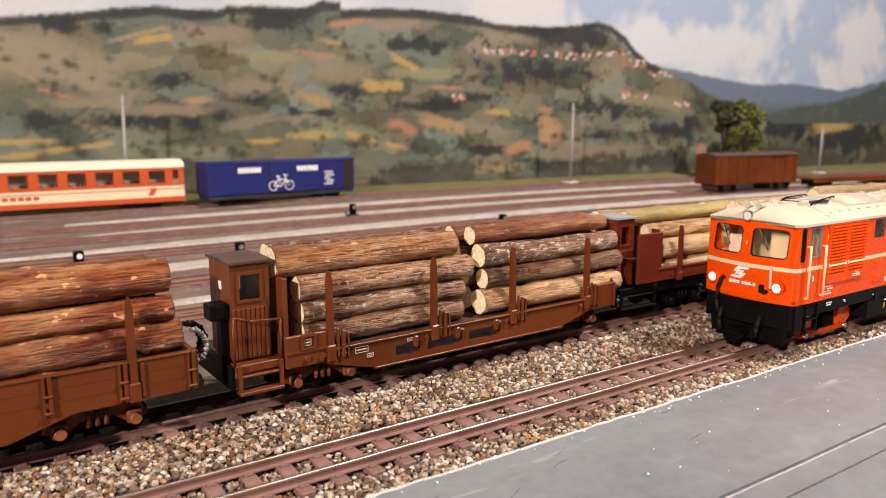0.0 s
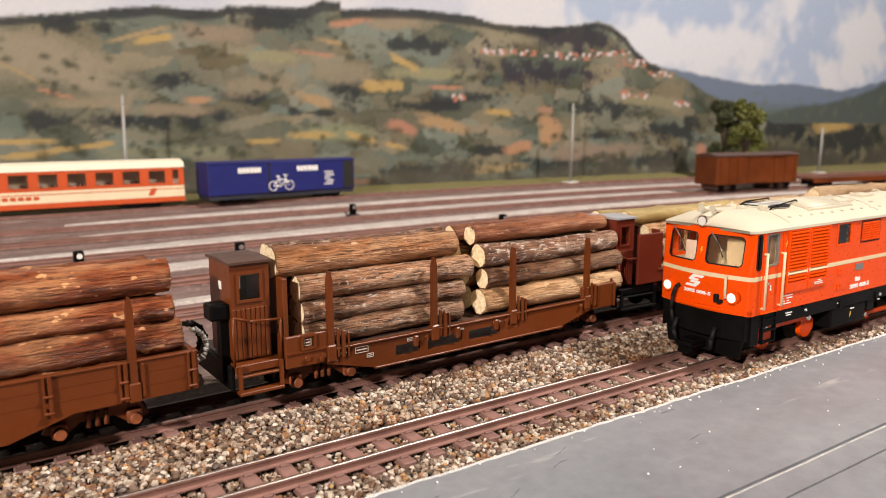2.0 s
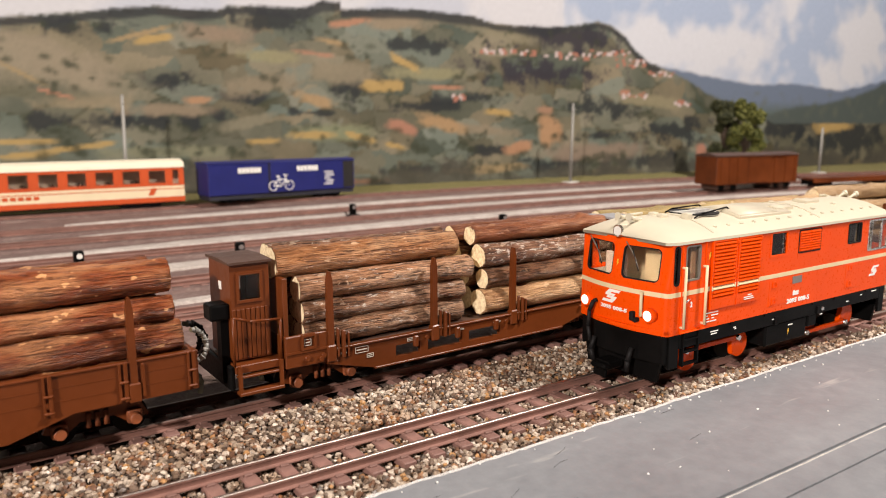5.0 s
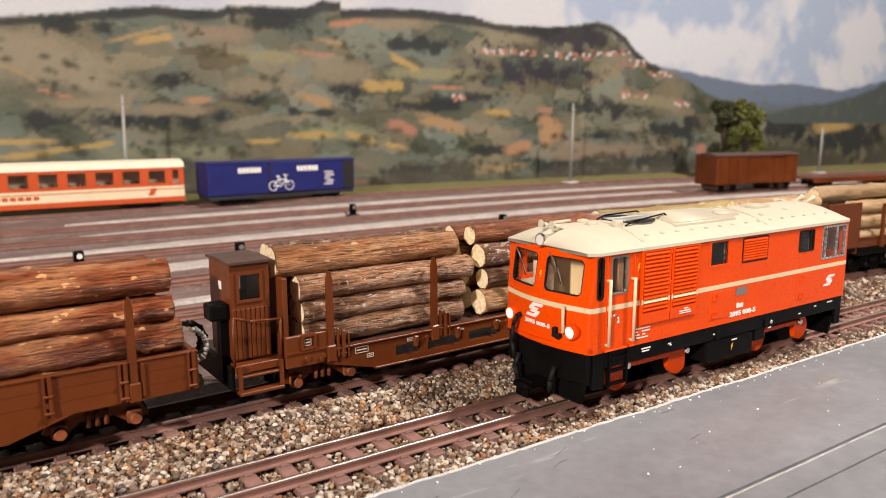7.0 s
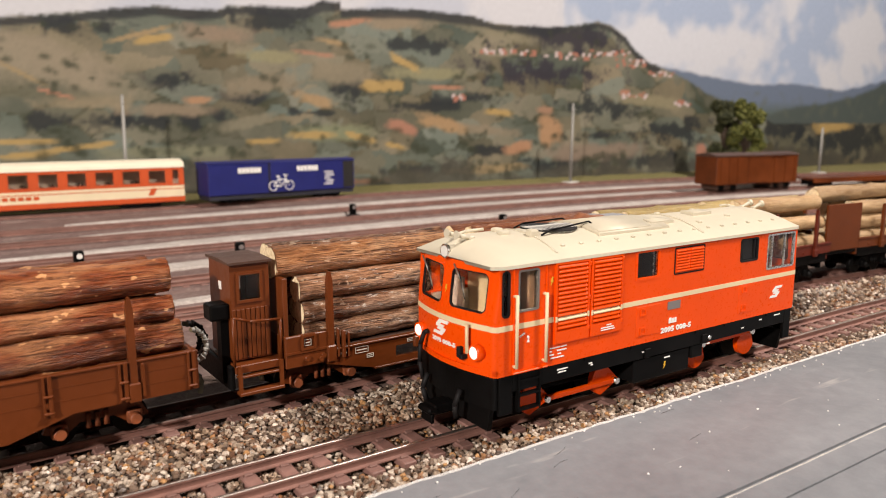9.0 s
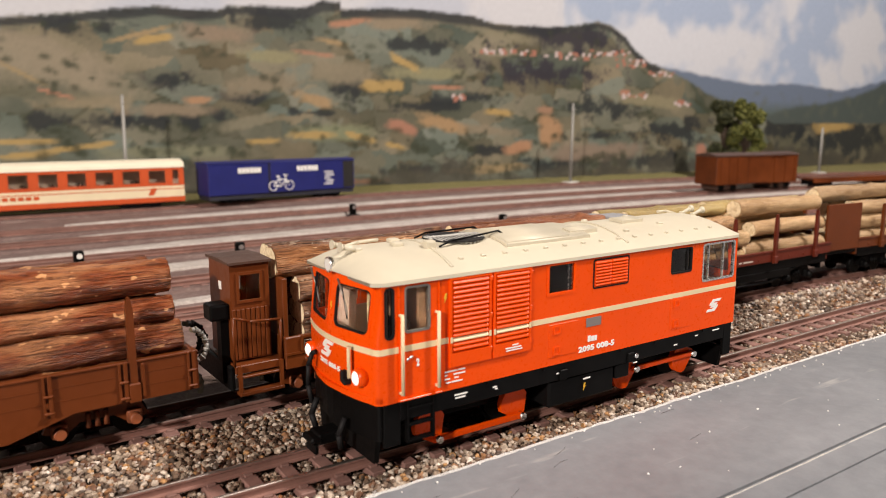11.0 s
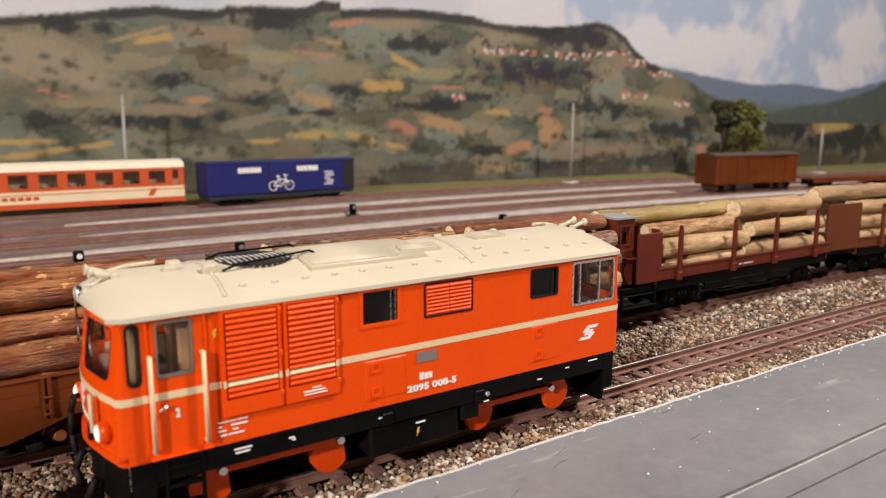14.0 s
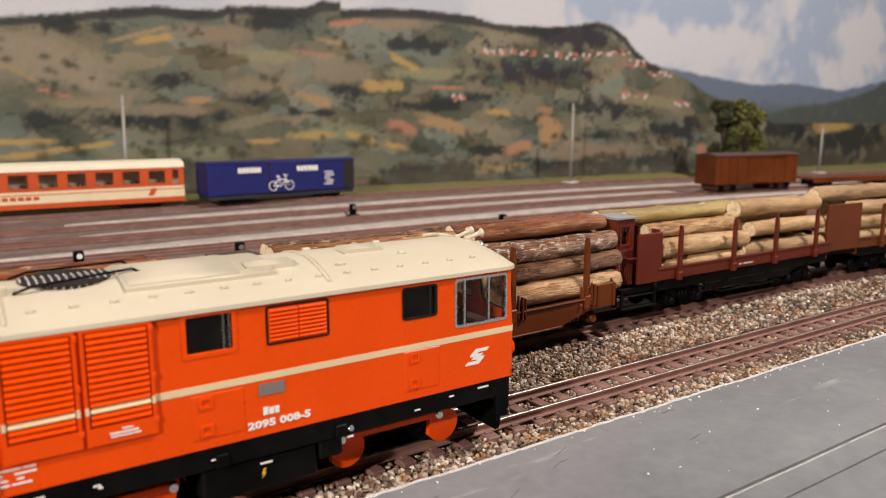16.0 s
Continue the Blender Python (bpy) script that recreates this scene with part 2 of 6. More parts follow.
def rod(bm, p, q, r0, r1=None, n=10, mat=0):
    """A round bar from p to q."""
    p, q = Vector(p), Vector(q)
    r1 = r0 if r1 is None else r1
    d = (q - p)
    rot = d.to_track_quat("Z", "Y").to_matrix().to_4x4()
    r = bmesh.ops.create_cone(bm, cap_ends=True, segments=n, radius1=r0, radius2=r1, depth=d.length, matrix=Matrix.Translation((p + q) / 2) @ rot)
    for f in {f for v in r["verts"] for f in v.link_faces}:
        f.material_index = mat
        f.smooth = len(f.verts) == 4
    return bm


def bar(*a, **k):
    return rod(bmesh.new(), *a, **k)


def pipe(points, r, n=8):
    bm = bmesh.new()
    for p, q in zip(points, points[1:]):
        rod(bm, p, q, r, n=n)
    return bm


def prism(bm, pts, axis, a, b, mat=0):
    """A plate: the outline pts in the two other axes, from a to b along axis ('x', 'y' or 'z')."""
    def at(p, w):
        return {"x": (w, p[0], p[1]), "y": (p[0], w, p[1]), "z": (p[0], p[1], w)}[axis]
    v0 = [bm.verts.new(at(p, a)) for p in pts]
    v1 = [bm.verts.new(at(p, b)) for p in pts]
    fs = [bm.faces.new(v0), bm.faces.new(v1[::-1])]
    n = len(pts)
    for i in range(n):
        fs.append(bm.faces.new((v0[(i + 1) % n], v0[i], v1[i], v1[(i + 1) % n])))
    for f in fs:
        f.material_index = mat
    bmesh.ops.recalc_face_normals(bm, faces=fs)
    return bm


def plate(pts, axis, a, b):
    return prism(bmesh.new(), pts, axis, a, b)


def round_rect(x0, x1, z0, z1, r, n=4):
    out = []
    for cx, cz, a0 in ((x1 - r, z1 - r, 0), (x0 + r, z1 - r, 90), (x0 + r, z0 + r, 180), (x1 - r, z0 + r, 270)):
        for i in range(n + 1):
            a = radians(a0 + 90 * i / n)
            out.append((cx + r * math.cos(a), cz + r * math.sin(a)))
    return out


def ring_frame(outer, inner, axis, a, b):
    """A frame between two outlines with the same number of points."""
    bm = bmesh.new()
    def at(p, w):
        return {"x": (w, p[0], p[1]), "y": (p[0], w, p[1])}[axis]
    n = len(outer)
    layers = [[bm.verts.new(at(p, w)) for p in o] for o, w in ((outer, a), (outer, b), (inner, b), (inner, a))]
    for k in range(4):
        la, lb = layers[k], layers[(k + 1) % 4]
        for i in range(n):
            bm.faces.new((la[i], la[(i + 1) % n], lb[(i + 1) % n], lb[i]))
    bmesh.ops.recalc_face_normals(bm, faces=bm.faces)
    return bm


def lettering(text, height, depth=0.05):
    """Raised print of the built-in font, upright in the x-z plane, in millimetres, as a bmesh."""
    cu = bpy.data.curves.new("print", "FONT")
    cu.body, cu.size, cu.extrude, cu.resolution_u = text, height * 1.38, depth, 2
    cu.offset = 0.055 * height
    ob = bpy.data.objects.new("print", cu)
    scene.collection.objects.link(ob)
    me = bpy.data.meshes.new_from_object(ob.evaluated_get(bpy.context.evaluated_depsgraph_get()))
    bm = bmesh.new()
    bm.from_mesh(me)
    bpy.data.objects.remove(ob)
    bpy.data.meshes.remove(me)
    bmesh.ops.rotate(bm, cent=(0, 0, 0), matrix=Matrix.Rotation(radians(90), 3, "X"), verts=bm.verts)
    return bm


def fitted(bm, x0, x1, y, z0, z1):
    """Scale and move a lettering bmesh into the given field."""
    xs, zs, ys = [v.co.x for v in bm.verts], [v.co.z for v in bm.verts], [v.co.y for v in bm.verts]
    for v in bm.verts:
        v.co = Vector((x0 + (v.co.x - min(xs)) / (max(xs) - min(xs)) * (x1 - x0), y + v.co.y, z0 + (v.co.z - min(zs)) / (max(zs) - min(zs)) * (z1 - z0)))
    return bm


# ---- the lines of the tracks (millimetres) ----
def line_main(x):
    return 121.0 - (4e-4 * (x - 235) ** 2 if x > 235 else 0)


def line_siding(x):
    return 157.8 + 0.03 * x - (3.5e-4 * (x - 160) ** 2 if x > 160 else 0)


def bend(y0):
    return lambda x: y0 - (2.3e-4 * (x - 300) ** 2 if x > 300 else 0)


def slope(f, x):
    return math.atan2(f(x + 1) - f(x - 1), 2)


# ---- room, board, ground, platform ----
# Added shell, never in view, that closes off the world and shapes the fill.
def room():
    lo, hi = -900, 1500
    for name, a in (("wall_north", (-1800, 2600, 1000, 1080)), ("wall_south", (-1800, 2600, -1880, -1800)),
                    ("wall_east", (2520, 2600, -1800, 1000)), ("wall_west", (-1800, -1720, -1800, 1000))):
        tagged(link(name, slab(*a, lo, hi), WALLPAINT), "unseen dark wall added around the layout to limit bounced light", "wall", kind="structure")
    tagged(link("ceiling", slab(-1800, 2600, -1800, 1000, hi, hi + 60), CEILPAINT), "unseen dark grey ceiling added to limit bounced light", "ceiling", kind="structure")
    tagged(link("floor", slab(-1800, 2600, -1800, 1000, lo - 40, lo), WOODEDGE), "unseen timber-coloured floor added to close the room", "floor", kind="structure")


room()


def baseboard():
    b = thing("layout_board", 0, 0, 0, "timber baseboard carrying the model railway", "baseboard", kind="structure")
    part("board", slab(-500, 1700, -250, 760, -22, -8), WOODEDGE, b)
    for x in (-480, 600, 1640):
        for y in (-230, 720):
            part("leg", slab(x, x + 45, y, y + 45 if y < 0 else y + 20, -900, -22), WOODEDGE, b)


baseboard()


def ground():
    """The ballast bed as one gently uneven sheet under all tracks."""
    bm = bmesh.new()
    xs = [-500, -250, -100] + [-40 + 6 * i for i in range(90)] + [520 + 40 * i for i in range(30)]
    ys = [100 + 4 * i for i in range(26)] + [208 + 14 * i for i in range(40)]
    grid = [[bm.verts.new((x, y, -3.4 + 0.5 * noise.noise((x * 0.05, y * 0.05, 0)) + (0.3 * noise.noise((x * 0.3, y * 0.3, 3)) if x < 520 else 0))) for y in ys] for x in xs]
    for i in range(len(xs) - 1):
        for j in range(len(ys) - 1):
            f = bm.faces.new((grid[i][j], grid[i + 1][j], grid[i + 1][j + 1], grid[i][j + 1]))
            f.material_index = 0 if ys[j] < 190 else 1
            f.smooth = True
    tagged(link("ground", bm, [EARTH, YARD]), "brown ballast bed of the model railway yard", "ground", kind="structure")


ground()


def edge_y(x):
    return 103.0 + 0.8 * noise.noise((x * 0.06, 1, 0)) + 0.35 * noise.noise((x * 0.4, 2, 0))


def platform():
    p = thing("platform", 0, 0, 0, "smooth grey painted platform with scratches and a joint along it", "platform", kind="structure")
    xs = [-300, -150, -60] + [-20 + 1.5 * i for i in range(220)] + [320 + 20 * i for i in range(46)]
    def strip(name, y0, y1, z, mat, label="", thick=3.0):
        bm = bmesh.new()
        rows = []
        for x in xs:
            a = y0(x) if callable(y0) else y0
            c = y1(x) if callable(y1) else y1
            zz = z + 0.12 * noise.noise((x * 0.03, 5, 0))
            rows.append([bm.verts.new(v) for v in ((x, a, zz - thick), (x, a, zz), (x, c, zz), (x, c, zz - thick))])
        for r, q in zip(rows, rows[1:]):
            for k in range(3):
                bm.faces.new((r[k], q[k], q[k + 1], r[k + 1]))
        bmesh.ops.recalc_face_normals(bm, faces=bm.faces)
        return part(name, bm, mat, p, label)
    strip("slab", 70.25, edge_y, -0.6, PLATFORM)
    strip("slab", 64.0, 69.75, -0.7, PLATFORM)
    strip("slab", -240, 63.72, -0.85, PLATFORM)
    strip("joint", 69.6, 70.4, -1.25, RUBBER, "dark joint")
    strip("joint", 63.1, 64.2, -1.5, RUBBER, "dark joint")
    strip("worn_line", lambda x: 69.2 + 0.15 * noise.noise((x * 0.2, 3, 0)), lambda x: 69.45 + 0.3 * noise.noise((x * 0.35, 8, 0)), -0.66, CONCRETE, "worn pale edge line")
    strip("edge", lambda x: edge_y(x) - 0.35 + 0.3 * noise.noise((x * 0.7, 9, 0)), lambda x: edge_y(x) + 0.45 + 0.5 * noise.noise((x * 0.9, 7, 0)), -0.55, EDGEWHITE, "broken white plaster edge", 2.2)


platform()


def chips():
    """Loose white chips and dark hairs on the platform."""
    rng = random.Random(4)
    bm = bmesh.new()
    for i in range(130):
        x = rng.uniform(45, 330)
        y = rng.choice((rng.uniform(72, 102), rng.uniform(99, 102.8), rng.uniform(100.5, 102.8)))
        r = rng.choice((0.12, 0.15, 0.2, 0.26)) * (1.0 if y > 98 else 0.8)
        q = bmesh.ops.create_icosphere(bm, subdivisions=1, radius=r, matrix=Matrix.Translation((x, y, -0.5 + r * 0.2)))
        for v in q["verts"]:
            v.co += Vector((rng.uniform(-1, 1) * r * 0.5, rng.uniform(-1, 1) * r * 0.4, rng.uniform(-1, 0.2) * r * 0.2))
    tagged(link("plaster_chips", bm, WHITE), "scattered white plaster chips on the grey platform", "chips", kind="stuff")
    bm = bmesh.new()
    for i in range(9):
        x, y, a = rng.uniform(56, 130), rng.uniform(76, 101), rng.uniform(-0.2, 0.9)
        pts = [(x, y, -0.5)]
        for k in range(5):
            a += rng.uniform(-0.22, 0.22)
            pts.append((pts[-1][0] + 0.9 * math.cos(a), pts[-1][1] + 0.9 * math.sin(a), -0.5))
        for u, v in zip(pts, pts[1:]):
            rod(bm, u, v, 0.028, n=4)
    tagged(link("dark_fibres", bm, RUBBER), "dark fibres and scratches lying on the platform", "fibres", kind="stuff")


chips()

# ---- tracks ----
RAIL_SHAPE = [(-0.42, -0.22), (-0.38, -0.10), (-0.30, -0.03), (-0.18, 0.0), (0.18, 0.0), (0.30, -0.03), (0.38, -0.10), (0.42, -0.22), (0.42, -0.55), (0.15, -0.75), (0.15, -1.6), (0.85, -1.8), (0.85, -2.0), (-0.85, -2.0), (-0.85, -1.8), (-0.15, -1.6), (-0.15, -0.75), (-0.42, -0.55)]


def rail(line, off, x0, x1, step, parent, head):
    bm = bmesh.new()
    n = int((x1 - x0) / step)
    rows = []
    for i in range(n + 1):
        x = x0 + (x1 - x0) * i / n
        a = slope(line, x)
        rows.append([bm.verts.new((x - (off + p) * math.sin(a), line(x) + (off + p) * math.cos(a), z)) for p, z in RAIL_SHAPE])
    m = len(RAIL_SHAPE)
    for r, q in zip(rows, rows[1:]):
        for k in range(m):
            f = bm.faces.new((r[k], q[k], q[(k + 1) % m], r[(k + 1) % m]))
            f.material_index = 1 if k < 7 else 0
            f.smooth = k < 7
    bmesh.ops.recalc_face_normals(bm, faces=bm.faces)
    return part("rail", bm, [RAILSIDE, head], parent)


def sleeper_shape(bm):
    box(bm, -1.45, 1.45, -8.4, 8.4, -3.3, -1.95, 0.2)
    for s in (-1, 1):
        for d in (-1.25, 1.25):
            box(bm, -0.8, 0.8, s * 4.75 + d - 0.45, s * 4.75 + d + 0.45, -2.05, -1.55, 0.12)
    return bm


PITCH = 6.8


def track(label, line, x0, x1, singles):
    t = thing("track", 0, 0, 0, label, "track", "tracks of the model yard", kind="structure")
    for off in (-4.8, 4.8):
        rail(line, off, x0, x1, 8, t, RAILTOP if line(0) < 130 else DULLTOP)
    first = part("sleeper", sleeper_shape(bmesh.new()), SLEEPER, t)
    me = first.data
    bpy.data.objects.remove(first)
    rest = bmesh.new()
    rng = random.Random(int(line(0)))
    for i in range(int((x1 - x0) / PITCH)):
        x = math.ceil(x0 / PITCH) * PITCH + i * PITCH
        a = slope(line, x) + rng.uniform(-0.03, 0.03)
        m = Matrix.Translation(Vector((x, line(x), 0)) * MM) @ Matrix.Rotation(a, 4, "Z")
        if x < singles:
            ob = new("sleeper", me)
            ob.parent = t
            ob.matrix_basis = m
        else:
            k = len(rest.verts)
            box(rest, -1.35, 1.35, -8.6, 8.6, -3.3, -2.0)
            rest.verts.ensure_lookup_table()
            mm = Matrix.Translation((x, line(x), 0)) @ Matrix.Rotation(a, 4, "Z")
            for v in rest.verts[k:]:
                v.co = mm @ v.co
    if len(rest.verts):
        tagged(part("far_sleepers", rest, YARDSLEEPER if line(0) > 180 else SLEEPER, t), kind="stuff")
    else:
        rest.free()
    return t


track("brown running track with bright rail tops on gravel", line_main, -60, 620, 400)
track("brown siding track in gravel under the log wagons", line_siding, -80, 640, 400)
YARDS = [(200, 240), (246, 240), (300, 240), (375, 0), (437, 0), (488, 0), (572, 0)]
for y0, single in YARDS:
    track("rusty brown yard track between pale paths", bend(y0), -120, 1250, single - 1000 if not single else 120)


def beds():
    """Level brown beds that fill the yard tracks between their sleepers."""
    for y0, _ in YARDS:
        f = bend(y0)
        rows = []
        bm = bmesh.new()
        for i in range(90):
            x = -120 + 14 * i
            w = 11.5 + 1.2 * noise.noise((x * 0.03, y0, 4))
            rows.append([bm.verts.new((x, f(x) + d, z)) for d, z in ((-w - 2, -3.6), (-w, -2.25), (w, -2.25), (w + 2, -3.6))])
        for r, q in zip(rows, rows[1:]):
            for k in range(3):
                bm.faces.new((r[k], q[k], q[k + 1], r[k + 1]))
        bmesh.ops.recalc_face_normals(bm, faces=bm.faces)
        tagged(link("track_bed", bm, YARD), "brown earth bed filling a yard track", "track bed", kind="structure")


beds()


def paths():
    """Pale plaster walkways between the yard tracks."""
    for y0, wide, xa, xb in ((522, 13, 60, 1000), (463, 16, 60, 900), (405, 15, 10, 800), (341, 15, -80, 480), (272, 6, -60, 400)):
        f = bend(y0)
        bm = bmesh.new()
        rows = []
        for i in range(int((xb - xa) / 5)):
            x = xa + 5 * i
            d = 0.035 * min(x, 260) - 4
            w = wide * min(1, 0.12 + (x - xa) / 110)
            a = f(x) + d - w * 0.5 + 1.6 * noise.noise((x * 0.04, y0, 0)) + 0.8 * noise.noise((x * 0.3, y0, 0))
            c = f(x) + d + w * 0.5 + 1.6 * noise.noise((x * 0.04, y0, 9)) + 0.8 * noise.noise((x * 0.3, y0, 9))
            rows.append([bm.verts.new(v) for v in ((x, a, -3.6), (x, a + 0.8, -2.1), (x, c - 0.8, -2.1), (x, c, -3.6))])
        for r, q in zip(rows, rows[1:]):
            for k in range(3):
                bm.faces.new((r[k], q[k], q[k + 1], r[k + 1]))
        bmesh.ops.recalc_face_normals(bm, faces=bm.faces)
        tagged(link("path", bm, PLASTER), "pale plaster walkway strip between yard tracks", "path", kind="structure")


paths()


def back_y(x):
    return 660 - 0.10 * x


def verge():
    """The turf strip along the foot of the backdrop, with tufts."""
    bm = bmesh.new()
    xs = [-120 + 12 * i for i in range(125)]
    rows = []
    for x in xs:
        foot = back_y(x)
        a = min(foot - 12, bend(592)(x) + 4 * noise.noise((x * 0.03, 0, 0)))
        rows.append([bm.verts.new((x, a + (foot - a) * k / 4, -2.6 + (0 if k == 0 else 1.2 + 1.5 * noise.noise((x * 0.06, k, 0)) + k * 0.8))) for k in range(5)])
    for r, q in zip(rows, rows[1:]):
        for k in range(4):
            bm.faces.new((r[k], q[k], q[k + 1], r[k + 1])).smooth = True
    tagged(link("verge", bm, TURF), "dry yellow green turf strip below the backdrop", "verge", kind="structure")


verge()


def gravel():
    """Loose stones, one mesh."""
    rng = np.random.default_rng(3)
    phi = (1 + 5 ** 0.5) / 2
    ico0 = np.array([(-1, phi, 0), (1, phi, 0), (-1, -phi, 0), (1, -phi, 0), (0, -1, phi), (0, 1, phi), (0, -1, -phi), (0, 1, -phi), (phi, 0, -1), (phi, 0, 1), (-phi, 0, -1), (-phi, 0, 1)]) / (1 + phi * phi) ** 0.5
    d = np.linalg.norm(ico0[:, None] - ico0[None], axis=2)
    tri0 = []
    for i in range(12):
        for j in range(i + 1, 12):
            for k in range(j + 1, 12):
                if max(d[i, j], d[j, k], d[i, k]) < 1.06:
                    n = np.cross(ico0[j] - ico0[i], ico0[k] - ico0[i])
                    tri0.append((i, j, k) if n @ ico0[i] > 0 else (i, k, j))
    tri0 = np.array(tri0)
    V, F, base = [], [], 0
    def field(xa, xb, ya, yb, gap, size, lines):
        nonlocal base
        for gx in np.arange(xa, xb, gap):
            for gy in np.arange(ya, yb, gap):
                x, y = gx + rng.uniform(-0.5, 0.5) * gap, gy + rng.uniform(-0.5, 0.5) * gap
                if y < edge_y(x) + 0.6:
                    continue
                skip, top = False, -2.35
                for ln in lines:
                    o = y - ln(x)
                    if abs(o) < 9.3:
                        top = -2.52
                    if abs(abs(o) - 4.8) < 1.35:
                        top = -3.05
                    if abs(o) < 9.3:
                        u = (x + PITCH / 2) % PITCH - PITCH / 2
                        if abs(u) < 1.55 and rng.random() < 0.94:
                            skip = True
                if skip:
                    continue
                if top > -2.4 and len(lines) > 1:
                    top += 0.55 * min(1, max(0, (abs(y - 139) < 11) * 1.0))
                r = size * (rng.uniform(0.5, 1.0) + 0.35 * rng.random() ** 4) * (0.8 if top < -2.5 else 1.0)
                s = r * rng.uniform(0.7, 1.15, 3)
                s[2] *= 0.85
                p = ico0 * s * rng.uniform(0.72, 1.18, (12, 1))
                a, e = rng.uniform(0, 6.28), rng.uniform(-0.6, 0.6)
                ca, sa, ce, se = math.cos(a), math.sin(a), math.cos(e), math.sin(e)
                p = p @ np.array([[1, 0, 0], [0, ce, -se], [0, se, ce]]) @ np.array([[ca, -sa, 0], [sa, ca, 0], [0, 0, 1]])
                V.append(p + (x, y, top - 0.2 + rng.uniform(-0.25, 0.3)))
                F.append(tri0 + base)
                base += 12
    field(-25, 215, 103, 152, 0.92, 0.82, (line_main, line_siding))
    field(215, 430, 95, 156, 1.5, 1.05, (line_main, line_siding))
    me = bpy.data.meshes.new("gravel")
    me.from_pydata((np.concatenate(V) * MM).tolist(), [], np.concatenate(F).tolist())
    me.materials.append(GRAVEL)
    tagged(new("gravel", me), "mixed grey, white and ochre ballast stones round the tracks", "gravel", kind="stuff")


gravel()


# ---- the printed landscape behind the layout ----
def backdrop():
    """A printed poster: hills with fields, woods and a hill village under a cloudy sky."""
    rng = np.random.default_rng(11)
    xs, zs = np.arange(-160, 1640, 2.0), np.arange(-6, 330, 2.0)
    X, Z = np.meshgrid(xs, zs, indexing="ij")
    def field_noise(scale, seed, sx=1.0):
        out = np.zeros(X.shape)
        for i in range(X.shape[0]):
            for j in range(X.shape[1]):
                out[i, j] = noise.noise((X[i, j] * scale * sx, Z[i, j] * scale, seed))
        return out
    n1, n2, n3 = field_noise(0.02, 1.0), field_noise(0.07, 2.0), field_noise(0.25, 3.0)
    clouds = field_noise(0.011, 5.0, 0.8) + 0.5 * field_noise(0.03, 6.0) + 0.25 * n2
    def lay(img, mask, colour, strength=1.0):
        m = np.clip(mask, 0, 1)[..., None] * strength
        return img * (1 - m) + np.array(colour) * m
    img = np.empty(X.shape + (3,))
    img[:] = (0.40, 0.48, 0.62)
    img = lay(img, 0.55 + 2.2 * clouds, (0.66, 0.675, 0.71))
    img = lay(img, (X < 560) * 1.0, (0.66, 0.65, 0.66), 0.6)
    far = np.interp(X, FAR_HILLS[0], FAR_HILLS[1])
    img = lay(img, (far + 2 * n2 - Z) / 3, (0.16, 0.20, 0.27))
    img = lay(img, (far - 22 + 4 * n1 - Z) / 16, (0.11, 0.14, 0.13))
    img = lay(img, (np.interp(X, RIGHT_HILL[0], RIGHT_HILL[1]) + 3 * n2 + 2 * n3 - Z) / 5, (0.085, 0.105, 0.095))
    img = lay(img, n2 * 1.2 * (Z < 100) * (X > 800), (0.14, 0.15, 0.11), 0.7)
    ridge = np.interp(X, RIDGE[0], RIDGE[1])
    near = np.clip((ridge + 1.5 * n3 + 1.0 * n2 - Z) / 2.0, 0, 1)
    hill = np.empty(img.shape)
    hill[:] = (0.212, 0.212, 0.155)
    hill = lay(hill, 0.3 + 1.2 * n1, (0.155, 0.162, 0.122))
    hill = lay(hill, n2 * 0.6, (0.27, 0.255, 0.19))
    # a patchwork of fields with hedges between them
    seeds = np.stack([rng.uniform(-160, 900, 420), rng.uniform(-5, 170, 420)], -1)
    tone = rng.uniform(-1, 1, (420, 2))
    wx, wz = X + 16 * n2 + 10 * n1, Z + 5 * n2 + 6 * n1
    d1, d2, own = np.full(X.shape, 1e9), np.full(X.shape, 1e9), np.zeros(X.shape, int)
    for k, (sx, sz) in enumerate(seeds):
        dd = np.hypot((wx - sx) * 0.42, wz - sz + 0.12 * (wx - sx))
        closer = dd < d1
        d2 = np.where(closer, d1, np.minimum(d2, dd))
        own = np.where(closer, k, own)
        d1 = np.minimum(d1, dd)
    shade = tone[own]
    hill *= (1 + 0.28 * shade[..., :1]) * np.stack([1 + 0.14 * shade[..., 1], 1 + 0.02 * shade[..., 1], 1 - 0.06 * shade[..., 1]], -1)
    hill = lay(hill, (1.1 - (d2 - d1) / 1.6) * np.clip(0.4 + 2.2 * n1 + n2, 0, 1), (0.085, 0.09, 0.065), 0.75)
    def patch(img, p, colour, soft, rough, strength=0.9):
        cx, cz, w, h, tilt = p
        dx = X - cx
        dz = Z - cz - tilt * dx
        q = np.maximum(np.abs(dx) / w, np.abs(dz) / h) * 0.45 + 0.55 * np.sqrt((dx / w) ** 2 + (dz / h) ** 2)
        return lay(img, (1.05 - q + rough * n2 + rough * 0.5 * n3) / soft, colour, strength)
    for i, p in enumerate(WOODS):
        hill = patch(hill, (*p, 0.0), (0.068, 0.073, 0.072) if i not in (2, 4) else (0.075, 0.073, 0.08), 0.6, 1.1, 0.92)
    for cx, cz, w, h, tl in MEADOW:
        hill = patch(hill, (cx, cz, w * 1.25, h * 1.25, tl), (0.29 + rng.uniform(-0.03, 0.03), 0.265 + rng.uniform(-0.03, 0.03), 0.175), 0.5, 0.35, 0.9)
